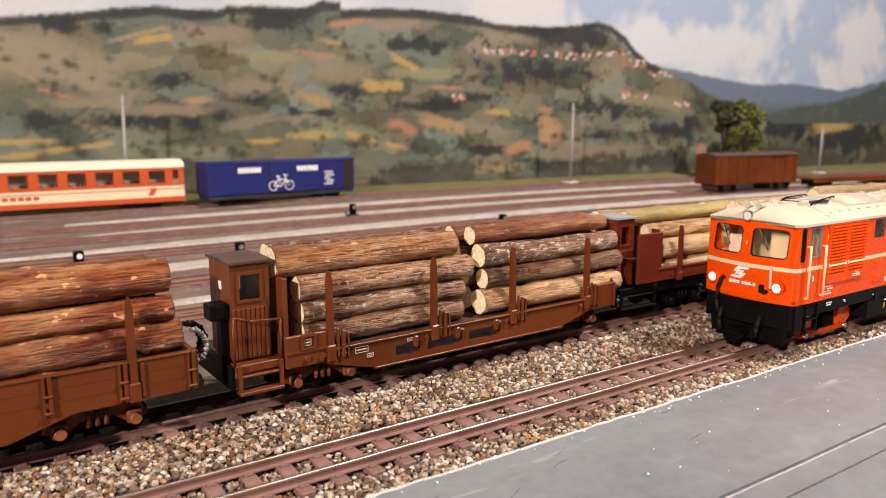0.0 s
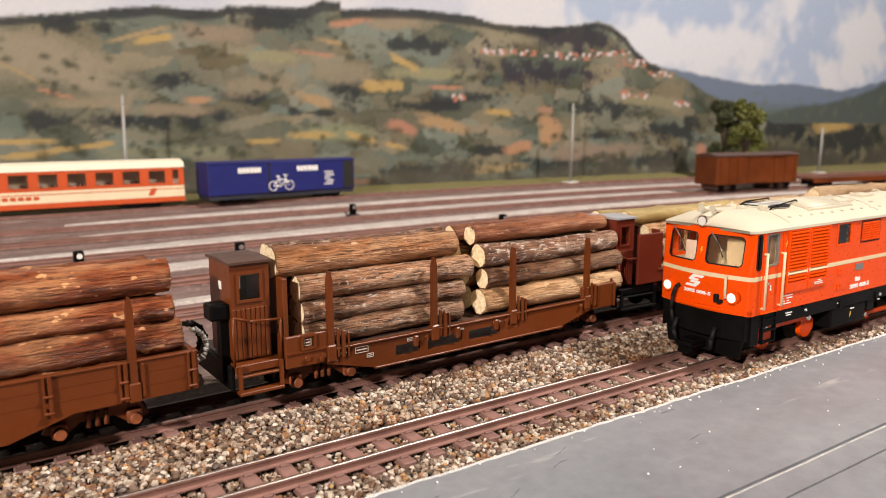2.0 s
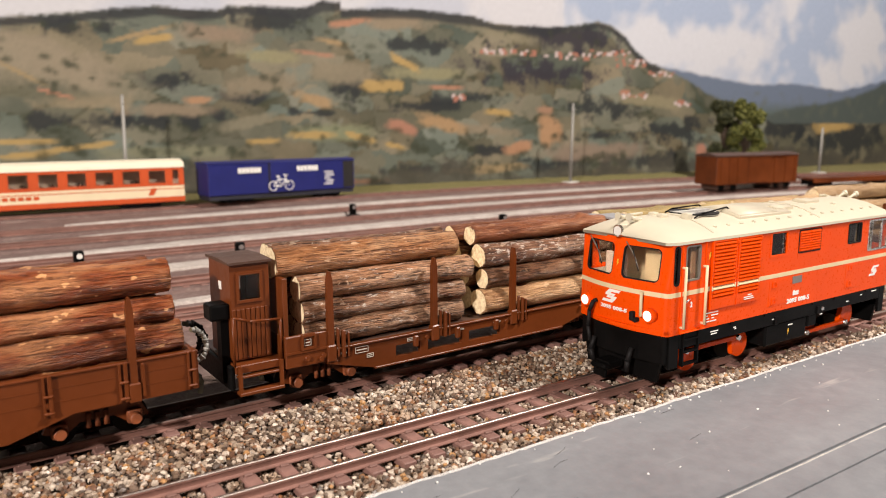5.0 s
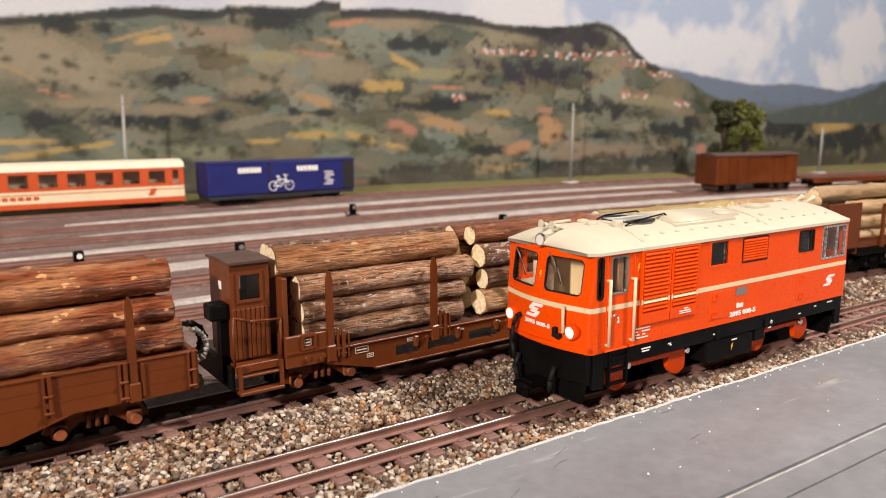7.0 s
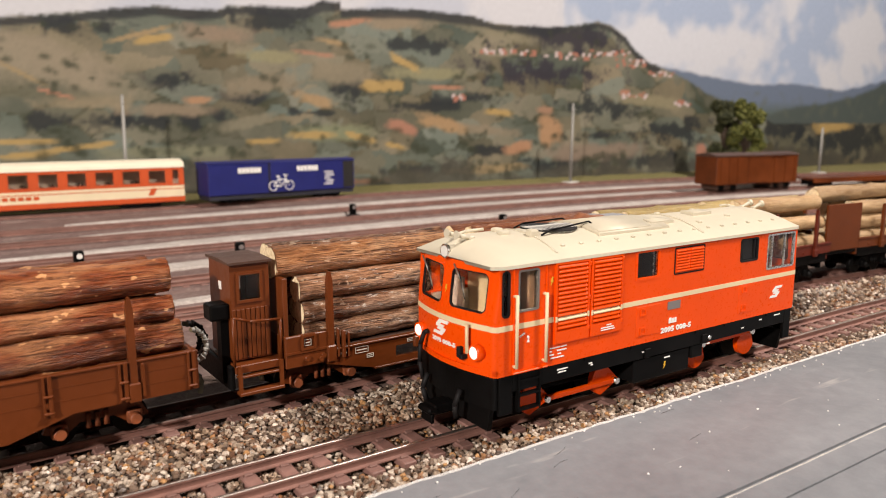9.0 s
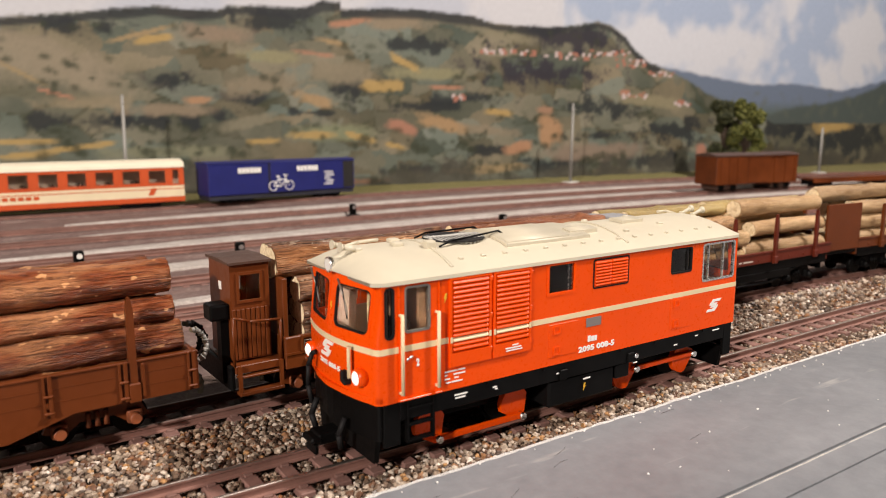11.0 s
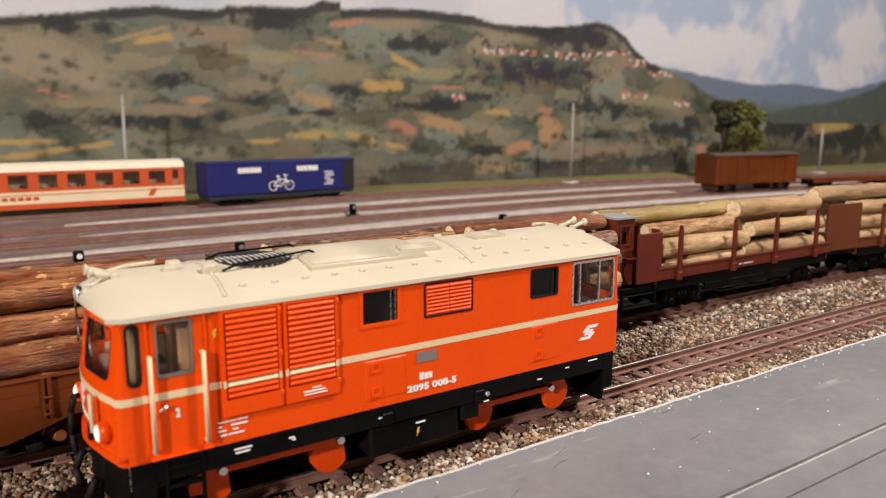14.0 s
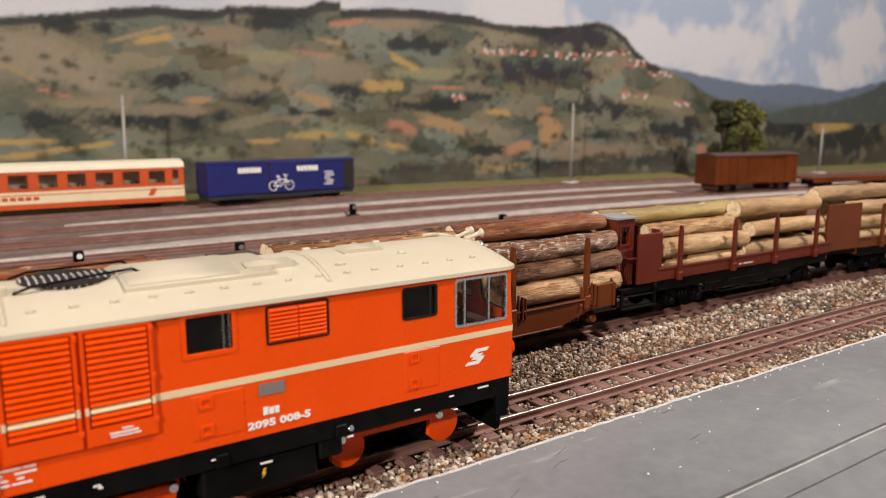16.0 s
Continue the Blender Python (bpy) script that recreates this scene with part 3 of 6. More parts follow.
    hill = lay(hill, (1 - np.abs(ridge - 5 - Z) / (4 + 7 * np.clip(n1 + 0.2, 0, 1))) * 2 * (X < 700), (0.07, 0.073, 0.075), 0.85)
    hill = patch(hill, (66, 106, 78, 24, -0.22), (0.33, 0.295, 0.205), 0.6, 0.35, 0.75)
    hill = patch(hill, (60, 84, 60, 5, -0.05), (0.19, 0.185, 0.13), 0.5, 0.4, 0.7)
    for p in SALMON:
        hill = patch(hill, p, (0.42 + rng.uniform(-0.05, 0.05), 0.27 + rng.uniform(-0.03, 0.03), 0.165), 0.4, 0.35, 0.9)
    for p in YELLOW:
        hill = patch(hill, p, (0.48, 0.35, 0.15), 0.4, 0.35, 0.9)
    # hedges and single trees
    for k in range(1300):
        x = rng.uniform(-150, 690)
        top = np.interp(x, RIDGE[0], RIDGE[1])
        z = rng.uniform(0, 1) ** 1.4 * (top - 6)
        if noise.noise((x * 0.016, z * 0.035, 8.0)) < 0.08:
            continue
        r = rng.uniform(1.3, 3.6) * (1.3 if z < 40 else 0.9)
        i0, i1 = np.searchsorted(xs, (x - 3 * r, x + 3 * r))
        j0, j1 = np.searchsorted(zs, (z - 2 * r, z + 2 * r))
        sx, sz = X[i0:i1, j0:j1], Z[i0:i1, j0:j1]
        m = np.clip(1.4 - np.hypot((sx - x) / (r * rng.uniform(1, 1.9)), (sz - z) / r) + 0.7 * n3[i0:i1, j0:j1], 0, 1)[..., None] * rng.uniform(0.4, 0.85)
        hill[i0:i1, j0:j1] = hill[i0:i1, j0:j1] * (1 - m) + np.array((0.085, 0.092, 0.07)) * m
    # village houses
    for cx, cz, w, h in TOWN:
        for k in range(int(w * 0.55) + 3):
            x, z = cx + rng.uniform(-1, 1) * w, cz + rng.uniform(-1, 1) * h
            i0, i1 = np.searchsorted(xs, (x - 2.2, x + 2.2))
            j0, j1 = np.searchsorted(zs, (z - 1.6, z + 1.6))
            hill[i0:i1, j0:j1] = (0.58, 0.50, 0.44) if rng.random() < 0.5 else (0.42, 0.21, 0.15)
    hill = np.clip(0.19 + (hill - 0.19) * 1.3, 0.03, 1) * np.array((1.06, 1.03, 1.1))
    img = img * (1 - near[..., None]) + hill * near[..., None]
    # brush along the foot of the picture
    img = lay(img, (22 + 16 * n1 + 12 * n2 + 8 * n3 - Z) / 8 * np.clip(0.65 + n1, 0, 2), (0.10, 0.092, 0.07), 0.8)
    img *= (1 + 0.05 * n3[..., None] + 0.02 * rng.normal(size=X.shape)[..., None] * (near[..., None]))
    img = np.clip(img * (0.66 + 0.15 * (1 - near[..., None])), 0.01, 0.95)
    co = np.stack([X, 660 - 0.10 * X, Z], -1).reshape(-1, 3) * MM
    nx, nz = X.shape
    idx = np.arange(nx * nz).reshape(nx, nz)
    quads = np.stack([idx[:-1, :-1], idx[1:, :-1], idx[1:, 1:], idx[:-1, 1:]], -1).reshape(-1, 4)
    me = bpy.data.meshes.new("backdrop")
    me.from_pydata(co.tolist(), [], quads.tolist())
    attr = me.color_attributes.new("print", "FLOAT_COLOR", "POINT")
    attr.data.foreach_set("color", np.concatenate([img, np.ones(X.shape + (1,))], -1).astype(np.float32).ravel())
    me.materials.append(PRINT)
    tagged(new("backdrop", me), "printed landscape backdrop of hills, fields and a village", "backdrop", kind="structure")
    tagged(link("backdrop_board", plate([(-160, 661 + 16 + 3), (1638, 661 - 163.8 + 3), (1638, 661 - 163.8 + 12), (-160, 661 + 16 + 12)], "z", -8, 330), WOODEDGE), "timber board carrying the printed landscape", "backdrop", kind="structure")


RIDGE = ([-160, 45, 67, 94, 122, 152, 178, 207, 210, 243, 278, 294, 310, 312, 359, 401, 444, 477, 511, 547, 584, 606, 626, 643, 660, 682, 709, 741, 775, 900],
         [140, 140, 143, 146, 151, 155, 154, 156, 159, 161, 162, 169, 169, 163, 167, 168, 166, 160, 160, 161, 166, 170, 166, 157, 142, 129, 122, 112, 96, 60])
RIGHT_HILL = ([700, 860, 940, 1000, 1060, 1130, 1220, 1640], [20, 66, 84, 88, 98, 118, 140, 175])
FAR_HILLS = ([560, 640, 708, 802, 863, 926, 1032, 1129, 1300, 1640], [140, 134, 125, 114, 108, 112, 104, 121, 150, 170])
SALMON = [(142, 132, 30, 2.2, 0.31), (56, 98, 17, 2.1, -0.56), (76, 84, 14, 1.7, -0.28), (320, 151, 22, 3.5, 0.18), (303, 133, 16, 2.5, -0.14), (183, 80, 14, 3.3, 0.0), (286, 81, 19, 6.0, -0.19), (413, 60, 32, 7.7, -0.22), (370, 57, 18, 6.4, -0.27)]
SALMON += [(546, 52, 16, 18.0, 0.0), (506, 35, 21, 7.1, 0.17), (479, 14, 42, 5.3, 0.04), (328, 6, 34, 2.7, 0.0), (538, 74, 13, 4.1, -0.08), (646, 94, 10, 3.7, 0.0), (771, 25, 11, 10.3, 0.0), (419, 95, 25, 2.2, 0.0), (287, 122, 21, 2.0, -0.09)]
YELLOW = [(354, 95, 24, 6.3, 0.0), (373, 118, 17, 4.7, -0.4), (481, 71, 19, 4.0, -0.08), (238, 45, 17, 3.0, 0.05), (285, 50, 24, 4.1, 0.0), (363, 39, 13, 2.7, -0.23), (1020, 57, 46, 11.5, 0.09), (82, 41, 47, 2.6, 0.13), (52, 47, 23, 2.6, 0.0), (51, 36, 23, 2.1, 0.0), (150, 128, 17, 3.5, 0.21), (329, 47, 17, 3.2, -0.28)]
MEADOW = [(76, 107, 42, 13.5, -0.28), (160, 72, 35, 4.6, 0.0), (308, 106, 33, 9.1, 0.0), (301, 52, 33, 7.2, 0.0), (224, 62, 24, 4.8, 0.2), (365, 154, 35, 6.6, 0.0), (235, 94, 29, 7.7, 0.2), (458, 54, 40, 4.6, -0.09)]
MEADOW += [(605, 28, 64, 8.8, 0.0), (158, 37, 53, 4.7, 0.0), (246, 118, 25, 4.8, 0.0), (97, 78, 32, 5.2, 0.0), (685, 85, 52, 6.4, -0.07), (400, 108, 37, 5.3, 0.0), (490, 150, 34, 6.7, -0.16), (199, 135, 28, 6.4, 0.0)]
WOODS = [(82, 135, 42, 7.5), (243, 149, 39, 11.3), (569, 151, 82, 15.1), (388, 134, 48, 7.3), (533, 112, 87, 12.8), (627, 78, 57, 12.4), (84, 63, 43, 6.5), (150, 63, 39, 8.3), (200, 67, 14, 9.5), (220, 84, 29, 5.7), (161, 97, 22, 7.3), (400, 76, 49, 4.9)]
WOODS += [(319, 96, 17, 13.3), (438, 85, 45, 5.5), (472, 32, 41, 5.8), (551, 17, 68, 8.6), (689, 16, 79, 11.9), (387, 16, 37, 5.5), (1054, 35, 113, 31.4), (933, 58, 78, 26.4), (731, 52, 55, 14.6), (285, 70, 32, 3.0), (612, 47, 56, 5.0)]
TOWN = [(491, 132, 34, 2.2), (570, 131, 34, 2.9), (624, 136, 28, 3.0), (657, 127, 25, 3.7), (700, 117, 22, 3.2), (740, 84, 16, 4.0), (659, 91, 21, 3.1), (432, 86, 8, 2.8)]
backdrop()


# ---- the locomotive, in its own space: front at -x, camera side at -y ----
LOCO_X = [(0.0, 233.44), (0.5, 228.64), (1.0, 223.65), (1.5, 218.81), (2.0, 213.92), (2.5, 208.97), (3.0, 204.15), (3.5, 199.2), (4.0, 193.65), (6.5, 165.0), (7.0, 158.39), (7.5, 151.95), (8.0, 145.71),
          (8.5, 139.45), (9.0, 133.25), (11.5, 101.2), (12.0, 94.48), (12.5, 87.75), (13.0, 80.85), (13.5, 73.86), (14.0, 66.52), (14.5, 59.2), (15.0, 52.2), (15.5, 44.75), (16.0, 37.67)]
LOCO = thing("diesel_locomotive", LOCO_X[0][1], 121, 0, "orange model diesel locomotive with cream roof and black underframe", "locomotive")
WHEELS = []


def holed_wall(us, zs, holes, place, thick):
    """A wall over the grid us x zs with rectangular holes, bent by place(u, z, depth)."""
    us = sorted(set(us) | {h[0] for h in holes} | {h[1] for h in holes})
    zs = sorted(set(zs) | {h[2] for h in holes} | {h[3] for h in holes})
    bm = bmesh.new()
    vs = {}
    def v(i, j, k):
        if (i, j, k) not in vs:
            vs[i, j, k] = bm.verts.new(place(us[i], zs[j], thick * k))
        return vs[i, j, k]
    def solid(i, j):
        if not (0 <= i < len(us) - 1 and 0 <= j < len(zs) - 1):
            return False
        u, z = (us[i] + us[i + 1]) / 2, (zs[j] + zs[j + 1]) / 2
        return not any(a < u < b and c < z < d for a, b, c, d in holes)
    for i in range(len(us) - 1):
        for j in range(len(zs) - 1):
            if not solid(i, j):
                continue
            for k in (0, 1):
                f = bm.faces.new([v(i, j, k), v(i + 1, j, k), v(i + 1, j + 1, k), v(i, j + 1, k)])
            for di, dj, a, b in ((-1, 0, (0, 0), (0, 1)), (1, 0, (1, 0), (1, 1)), (0, -1, (0, 0), (1, 0)), (0, 1, (0, 1), (1, 1))):
                if not solid(i + di, j + dj):
                    p, q = (i + a[0], j + a[1]), (i + b[0], j + b[1])
                    bm.faces.new([v(*p, 0), v(*q, 0), v(*q, 1), v(*p, 1)])
    bmesh.ops.recalc_face_normals(bm, faces=bm.faces)
    return bm


def end_place(u, z, depth, sign):
    """Bowed, leaning cab end with rounded corners; u runs along the outline."""
    a = abs(u)
    r = 1.7
    y = min(a, 12.3)
    bow = -51.9 + 2.0 * (y / 12.3) ** 2 + 0.13 * max(0, z - 23.5)
    if a > 12.3:
        t = min((a - 12.3) / (r * math.pi / 2), 1.0) * math.pi / 2
        end = -48.6
        x0 = bow
        x = x0 + (end - x0) * (1 - math.cos(t))
        yy = 12.3 + r * math.sin(t)
        nx, ny = math.cos(t), math.sin(t)
    else:
        x, yy, nx, ny = bow, a, 1, 0
    x += depth * nx
    yy -= depth * ny
    return Vector((x * sign * (-1) * -1 if sign > 0 else -x + 1.0, math.copysign(yy, u), z))


def loco_body():
    L = LOCO
    Z0, Z1 = 13.0, 34.5
    side_holes = [(-47.9, -46.3, 24.8, 33.6), (-43.9, -39.0, 25.5, 33.4), (-11.0, -3.8, 27.8, 33.7), (25.8, 32.6, 27.8, 33.2), (36.9, 48.4, 24.8, 33.3)]
    body = part("body", holed_wall([-48.6, 49.6], [Z0, Z1], side_holes, lambda u, z, d: Vector((u, -14 + d, z)), 0.8), ORANGE, L)
    part("body", holed_wall([-48.6, 49.6], [Z0, Z1], side_holes, lambda u, z, d: Vector((u, 14 - d, z)), 0.8), ORANGE, L)
    us = [-14.97 + 0.333 * i for i in range(8)] + [-12.3 + 1.23 * i for i in range(21)] + [12.3 + 0.334 * i for i in range(9)]
    holes = [(-11.6, -1.23, 25.2, 33.0), (1.23, 11.6, 25.2, 33.0)]
    for sg, nm in ((1, "cab_front"), (-1, "cab_front")):
        f = part(nm, holed_wall(us, [Z0, 17, 20, 23.5, 27, 30, Z1], holes, lambda u, z, d: end_place(u, z, d, sg), 0.8), ORANGE, L)
        for p in f.data.polygons:
            p.use_smooth = abs(p.normal.z) < 0.5 and p.area > 0
        f.data.set_sharp_from_angle(angle=radians(35))
        for a, b in ((-11.4, -1.4), (1.4, 11.4)):
            g = [a + (b - a) * i / 6 for i in range(7)]
            part("window_pane", holed_wall(g, [25.2, 33.0], [], lambda u, z, d: end_place(u, z, d + 0.45, sg), 0.15), GLASS, f, "clear windscreen pane")
            def round_frame(name, out, out_r, inn, inn_r, d0, d1, mat, label=""):
                bm = ring_frame(round_rect(a - out, b + out, 25.2 - out, 33.0 + out, out_r, 6), round_rect(a - inn, b + inn, 25.2 - inn, 33.0 + inn, inn_r, 6), "y", d0, d1)
                for v in bm.verts:
                    v.co = end_place(v.co.x, v.co.z, v.co.y, sg)
                bmesh.ops.recalc_face_normals(bm, faces=bm.faces)
                part(name, bm, mat, f, label)
            round_frame("window_surround", 0.45, 0.3, 0.0, 1.3, -0.12, 0.5, ORANGE)
            round_frame("window_seal", 0.05, 1.25, -0.28, 1.0, -0.05, 0.45, RUBBER, "dark rubber seal")
        part("stripe", holed_wall(us, [22.0, 23.1], [], lambda u, z, d: end_place(u, z, d - 0.07, sg), 0.2), STRIPE, f, "cream stripe")
        part("ledge", holed_wall(us, [13.4, 14.3], [], lambda u, z, d: end_place(u, z, d - 0.7 * max(0, 1 - abs(u) / 13), sg), 0.9), ORANGE, f)
    # inner floor and bulkheads of the cabs
    part("cab_floor", slab(-47, 50, -13, 13, 14.5, 15.2), INTERIOR, L)
    part("cab_ceiling", slab(-47, 49, -13, 13, 33.8, 34.3), INTERIOR, L)
    part("bulkhead", slab(-36.5, -35.8, -13.1, 13.1, 15, 34.3), INTERIOR, L, "cream cab back wall")
    part("bulkhead", slab(34.6, 35.3, -13.1, 13.1, 15, 34.3), INTERIOR, L, "cream cab back wall")
    # Solid dark block in place of the unlit space behind the windows.
    part("engine_room", slab(-35, 34, -11.5, 11.5, 15, 34.2), DARKIN, L, "near-black block for the unlit engine room")
    part("driver_desk", slab(-48, -46.1, -11, 11, 15.2, 23.2, 0.4), COACHIN, L)
    part("driver_desk", slab(45.5, 49, -11, 11, 15.2, 23.4, 0.4), DARKBROWN, L)
    for a, b in ((-46.5, -36.8), (35.6, 48.2)):
        part("cab_lining", slab(a, b, 12.5, 13.0, 15.3, 24.4), COACHIN, L, "beige cab lining")
        part("cab_lining", slab(a, b, -13.0, -12.7, 15.3, 24.4), COACHIN, L, "beige cab lining")
    part("cab_partition", slab(-40.6, -38.6, -12.6, -9.0, 15.2, 33.5, 0.3), DOORIN, L, "tan cab partition behind the door")
    part("control_cabinet", slab(-46.0, -44.6, -9.6, -3.6, 15.2, 31.8, 0.3), INTERIOR, L, "cream control cabinet behind the windscreen")
    part("control_cabinet", slab(-45.2, -44.6, 2.6, 9.8, 15.2, 29.5, 0.3), COACHIN, L, "beige control cabinet behind the windscreen")
    part("seat", slab(-44.0, -41.5, -12.2, -6.5, 20, 27.0, 0.8, segs=2), DARKBROWN, L, "brown driver seat")
    part("seat", slab(39.5, 43, -9.5, -4.5, 20, 26.5, 0.8, segs=2), DARKBROWN, L, "brown driver seat")
    # side windows
    def window(x0, x1, z0, z1, seal, pane, bars=(), r=0.6, y=-14, bead=0.35):
        s = -1 if y < 0 else 1
        o, n = round_rect(x0 - bead, x1 + bead, z0 - bead, z1 + bead, r + 0.2), round_rect(x0 + 0.15, x1 - 0.15, z0 + 0.15, z1 - 0.15, r)
        w = part("window", ring_frame(o, n, "y", y + s * 0.12, y - s * 0.7), seal, L)
        part("pane", plate(n, "y", y - s * 0.35, y - s * 0.5), pane, w)
        for b in bars:
            part("glazing_bar", slab(b - 0.16, b + 0.16, min(y, y - s * 0.6), max(y, y - s * 0.6), z0, z1), seal, w)
        return w
    for y in (-14, 14):
        window(-47.9, -46.3, 24.8, 33.6, RUBBER, SMOKED, r=0.7, y=y, bead=0.2)
        window(-43.9, -39.0, 25.5, 33.4, GREYMETAL, GLASS, r=0.4, y=y, bead=0.2)
        window(-11.0, -3.8, 27.8, 33.7, ORANGE, SMOKED, r=0.3, y=y, bead=0.5)
        window(25.8, 32.6, 27.8, 33.2, RUBBER, SMOKED, (31.4,), 0.4, y, 0.2)
        window(36.9, 48.4, 24.8, 33.3, CHROME, DIMGLASS, (38.9, 44.4), 0.5, y, 0.3)
    part("curtain_frame", slab(-5.4, -5.1, -13.6, -13.3, 28, 33.5), CHROME, L)
    part("curtain_frame", slab(-4.5, -4.2, -13.6, -13.3, 28, 33.5), CHROME, L)
    for y, s in ((-14, -1), (14, 1)):
        def on(a, b):
            return (y + s * a, y + s * b) if s > 0 else (y - b, y - a)
        # stripe, broken where the louvres stand proud
        part("stripe", slab(-48.6, -34.9, *on(-0.1, 0.07), 22.0, 23.1), STRIPE, L, "cream stripe")
        part("stripe", slab(-15.6, 49.6, *on(-0.1, 0.07), 22.0, 23.1), STRIPE, L, "cream stripe")
        # two louvre doors
        for x0, x1 in ((-34.8, -25.4), (-24.9, -15.6)):
            lv = part("louvre_door", ring_frame([(x0, 17.4), (x1, 17.4), (x1, 34.0), (x0, 34.0)], [(x0 + 0.5, 20.0), (x1 - 0.5, 20.0), (x1 - 0.5, 33.6), (x0 + 0.5, 33.6)], "y", y + s * 0.45, y - s * 0.2), ORANGE, L)
            part("louvre_backing", slab(x0 + 0.5, x1 - 0.5, *on(-0.3, 0.02), 20.0, 33.6), ORANGE, lv)
            n = 15
            for i in range(n):
                z = 20.25 + i * (13.3 / n)
                bm = plate([(0, z), (s * 0.46, z + 0.08), (s * 0.60, z + 0.22), (s * 0.57, z + 0.38), (s * 0.40, z + 0.60), (0.12 * s, z + 0.86)], "x", x0 + 0.75, x1 - 0.75)
                bmesh.ops.translate(bm, vec=(0, y, 0), verts=bm.verts)
                part("louvre_slat", bm, STRIPE if 22.0 < z + 0.3 < 23.0 else ORANGE, lv)
            part("stripe", slab(x0 + 0.05, x0 + 0.55, *on(0.4, 0.5), 22.0, 23.1), STRIPE, lv, "cream stripe")
            part("stripe", slab(x1 - 0.55, x1 - 0.05, *on(0.4, 0.5), 22.0, 23.1), STRIPE, lv, "cream stripe")
            for z in (19.5, 26, 33):
                part("hinge", slab(x1 - 0.3, x1 + 0.25, *on(0.0, 0.55), z - 0.45, z + 0.45, 0.1), ORANGE, lv)
        # vent with slats
        vt = part("vent", ring_frame(round_rect(1.2, 11.8, 27.4, 33.6, 0.4), round_rect(1.5, 11.5, 27.7, 33.3, 0.3), "y", y + s * 0.1, y - s * 0.3), RUBBER, L, "dark edged vent")
        part("vent_backing", slab(1.5, 11.5, *on(-0.3, 0.03), 27.7, 33.3), ORANGE, vt)
        for c in (1.75, 6.65):
            for i in range(8):
                z = 27.95 + i * 0.66
                bm = plate([(0, z), (s * 0.3, z + 0.06), (s * 0.38, z + 0.15), (s * 0.34, z + 0.28), (0.02 * s, z + 0.56)], "x", c, c + 4.6)
                bmesh.ops.translate(bm, vec=(0, y, 0), verts=bm.verts)
                part("vent_slat", bm, ORANGE, vt)
        # hatches with hinges
        for x0, x1, z0, z1 in ((-10.7, -2.7, 14.6, 21.5), (25.9, 33.3, 14.6, 21.9)):
            h = part("hatch", slab(x0, x1, *on(-0.1, 0.1), z0, z1, 0.08), ORANGE, L)
            for z in (z0 + 1.3, z1 - 1.3):
                part("latch", ring_frame(round_rect(x0 + 1.2, x0 + 3.2, z - 0.9, z + 0.9, 0.3), round_rect(x0 + 1.6, x0 + 2.8, z - 0.5, z + 0.5, 0.2), "y", y + s * 0.28, y), ORANGE, h)
        # door with handrails
        d = part("door", ring_frame([(-45.3, 13.4), (-36.8, 13.4), (-36.8, 34.2), (-45.3, 34.2)], [(-45.05, 13.7), (-37.05, 13.7), (-37.05, 34.0), (-45.05, 34.0)], "y", y + s * 0.22, y - s * 0.1), ORANGE, L)
        part("door_sill", slab(-45.6, -36.6, *on(0, 0.6), 13.15, 13.5, 0.1), ORANGE, d)
        part("door_handle", bar((-44.2, y + s * 0.6, 20.6), (-42.9, y + s * 0.6, 21.2), 0.22), CHROME, d, "bright metal door handle")
        for x, zt in ((-45.1, 29.0), (-37.6, 28.6)):
            hr = part("handrail", bar((x, y + s * 1.0, 14.5), (x, y + s * 1.0, zt), 0.34, n=8), STRIPE, L, "cream handrail")
            for z in (14.7, zt - 0.3):
                part("bracket", bar((x, y, z), (x, y + s * 1.05, z), 0.3, n=8), STRIPE, hr)
    # white print on the camera side
    y = -14.08
    part("number_print", fitted(lettering("2095 008-5", 1.2), -2.4, 8.1, y, 14.3, 15.6), WHITE, L, "white number print")
    part("class_print", fitted(lettering("2", 1.2), -41.8, -41.15, y, 19.0, 20.4), WHITE, L, "white figure two")
    def bars(name, rows, parent, yy=y, mat=WHITE):
        bm = bmesh.new()
        for x0, x1, z0, z1 in rows:
            box(bm, x0, x1, yy - 0.04, yy + 0.06, z0, z1)
        part(name, bm, mat, parent, "small white print")
    bars("operator_print", [(0.2, 1.0, 16.3, 17.6), (1.15, 1.95, 16.3, 17.4), (2.1, 2.8, 16.3, 17.4)], L)
    bars("small_print", [(-35.8, -33.0, 16.5, 16.75), (-32.8, -31.2, 16.5, 16.75), (-35.8, -35.2, 15.8, 16.05), (-33.8, -31.2, 15.8, 16.05), (-35.8, -34.6, 15.1, 15.35), (-33.6, -32.7, 15.1, 15.35), (-35.5, -34.4, 14.4, 14.65), (-34.2, -31.8, 14.4, 14.65)], L)
    bars("small_print", [(-20.4, -18.9, 19.2, 19.4), (-22.0, -18.2, 18.65, 18.9), (-21.9, -17.9, 18.2, 18.4)], L, -14.55)
    part("grey_panel", slab(-0.4, 3.9, y - 0.04, y + 0.06, 19.5, 21.4), GREYPRINT, L, "grey printed plate")
    def flash(name, x, z, s, mat, yy=y, f=None):
        bm = plate([(x, z + s), (x + 0.5 * s, z + s), (x + 0.15 * s, z + 0.15 * s), (x + 0.5 * s, z + 0.15 * s), (x - 0.35 * s, z - s), (x - 0.05 * s, z - 0.1 * s), (x - 0.4 * s, z - 0.1 * s)], "y", yy - 0.04, yy + 0.06)
        if f:
            for v in bm.verts:
                v.co = f(v.co)
        part(name, bm, mat, L, "small yellow warning flash")
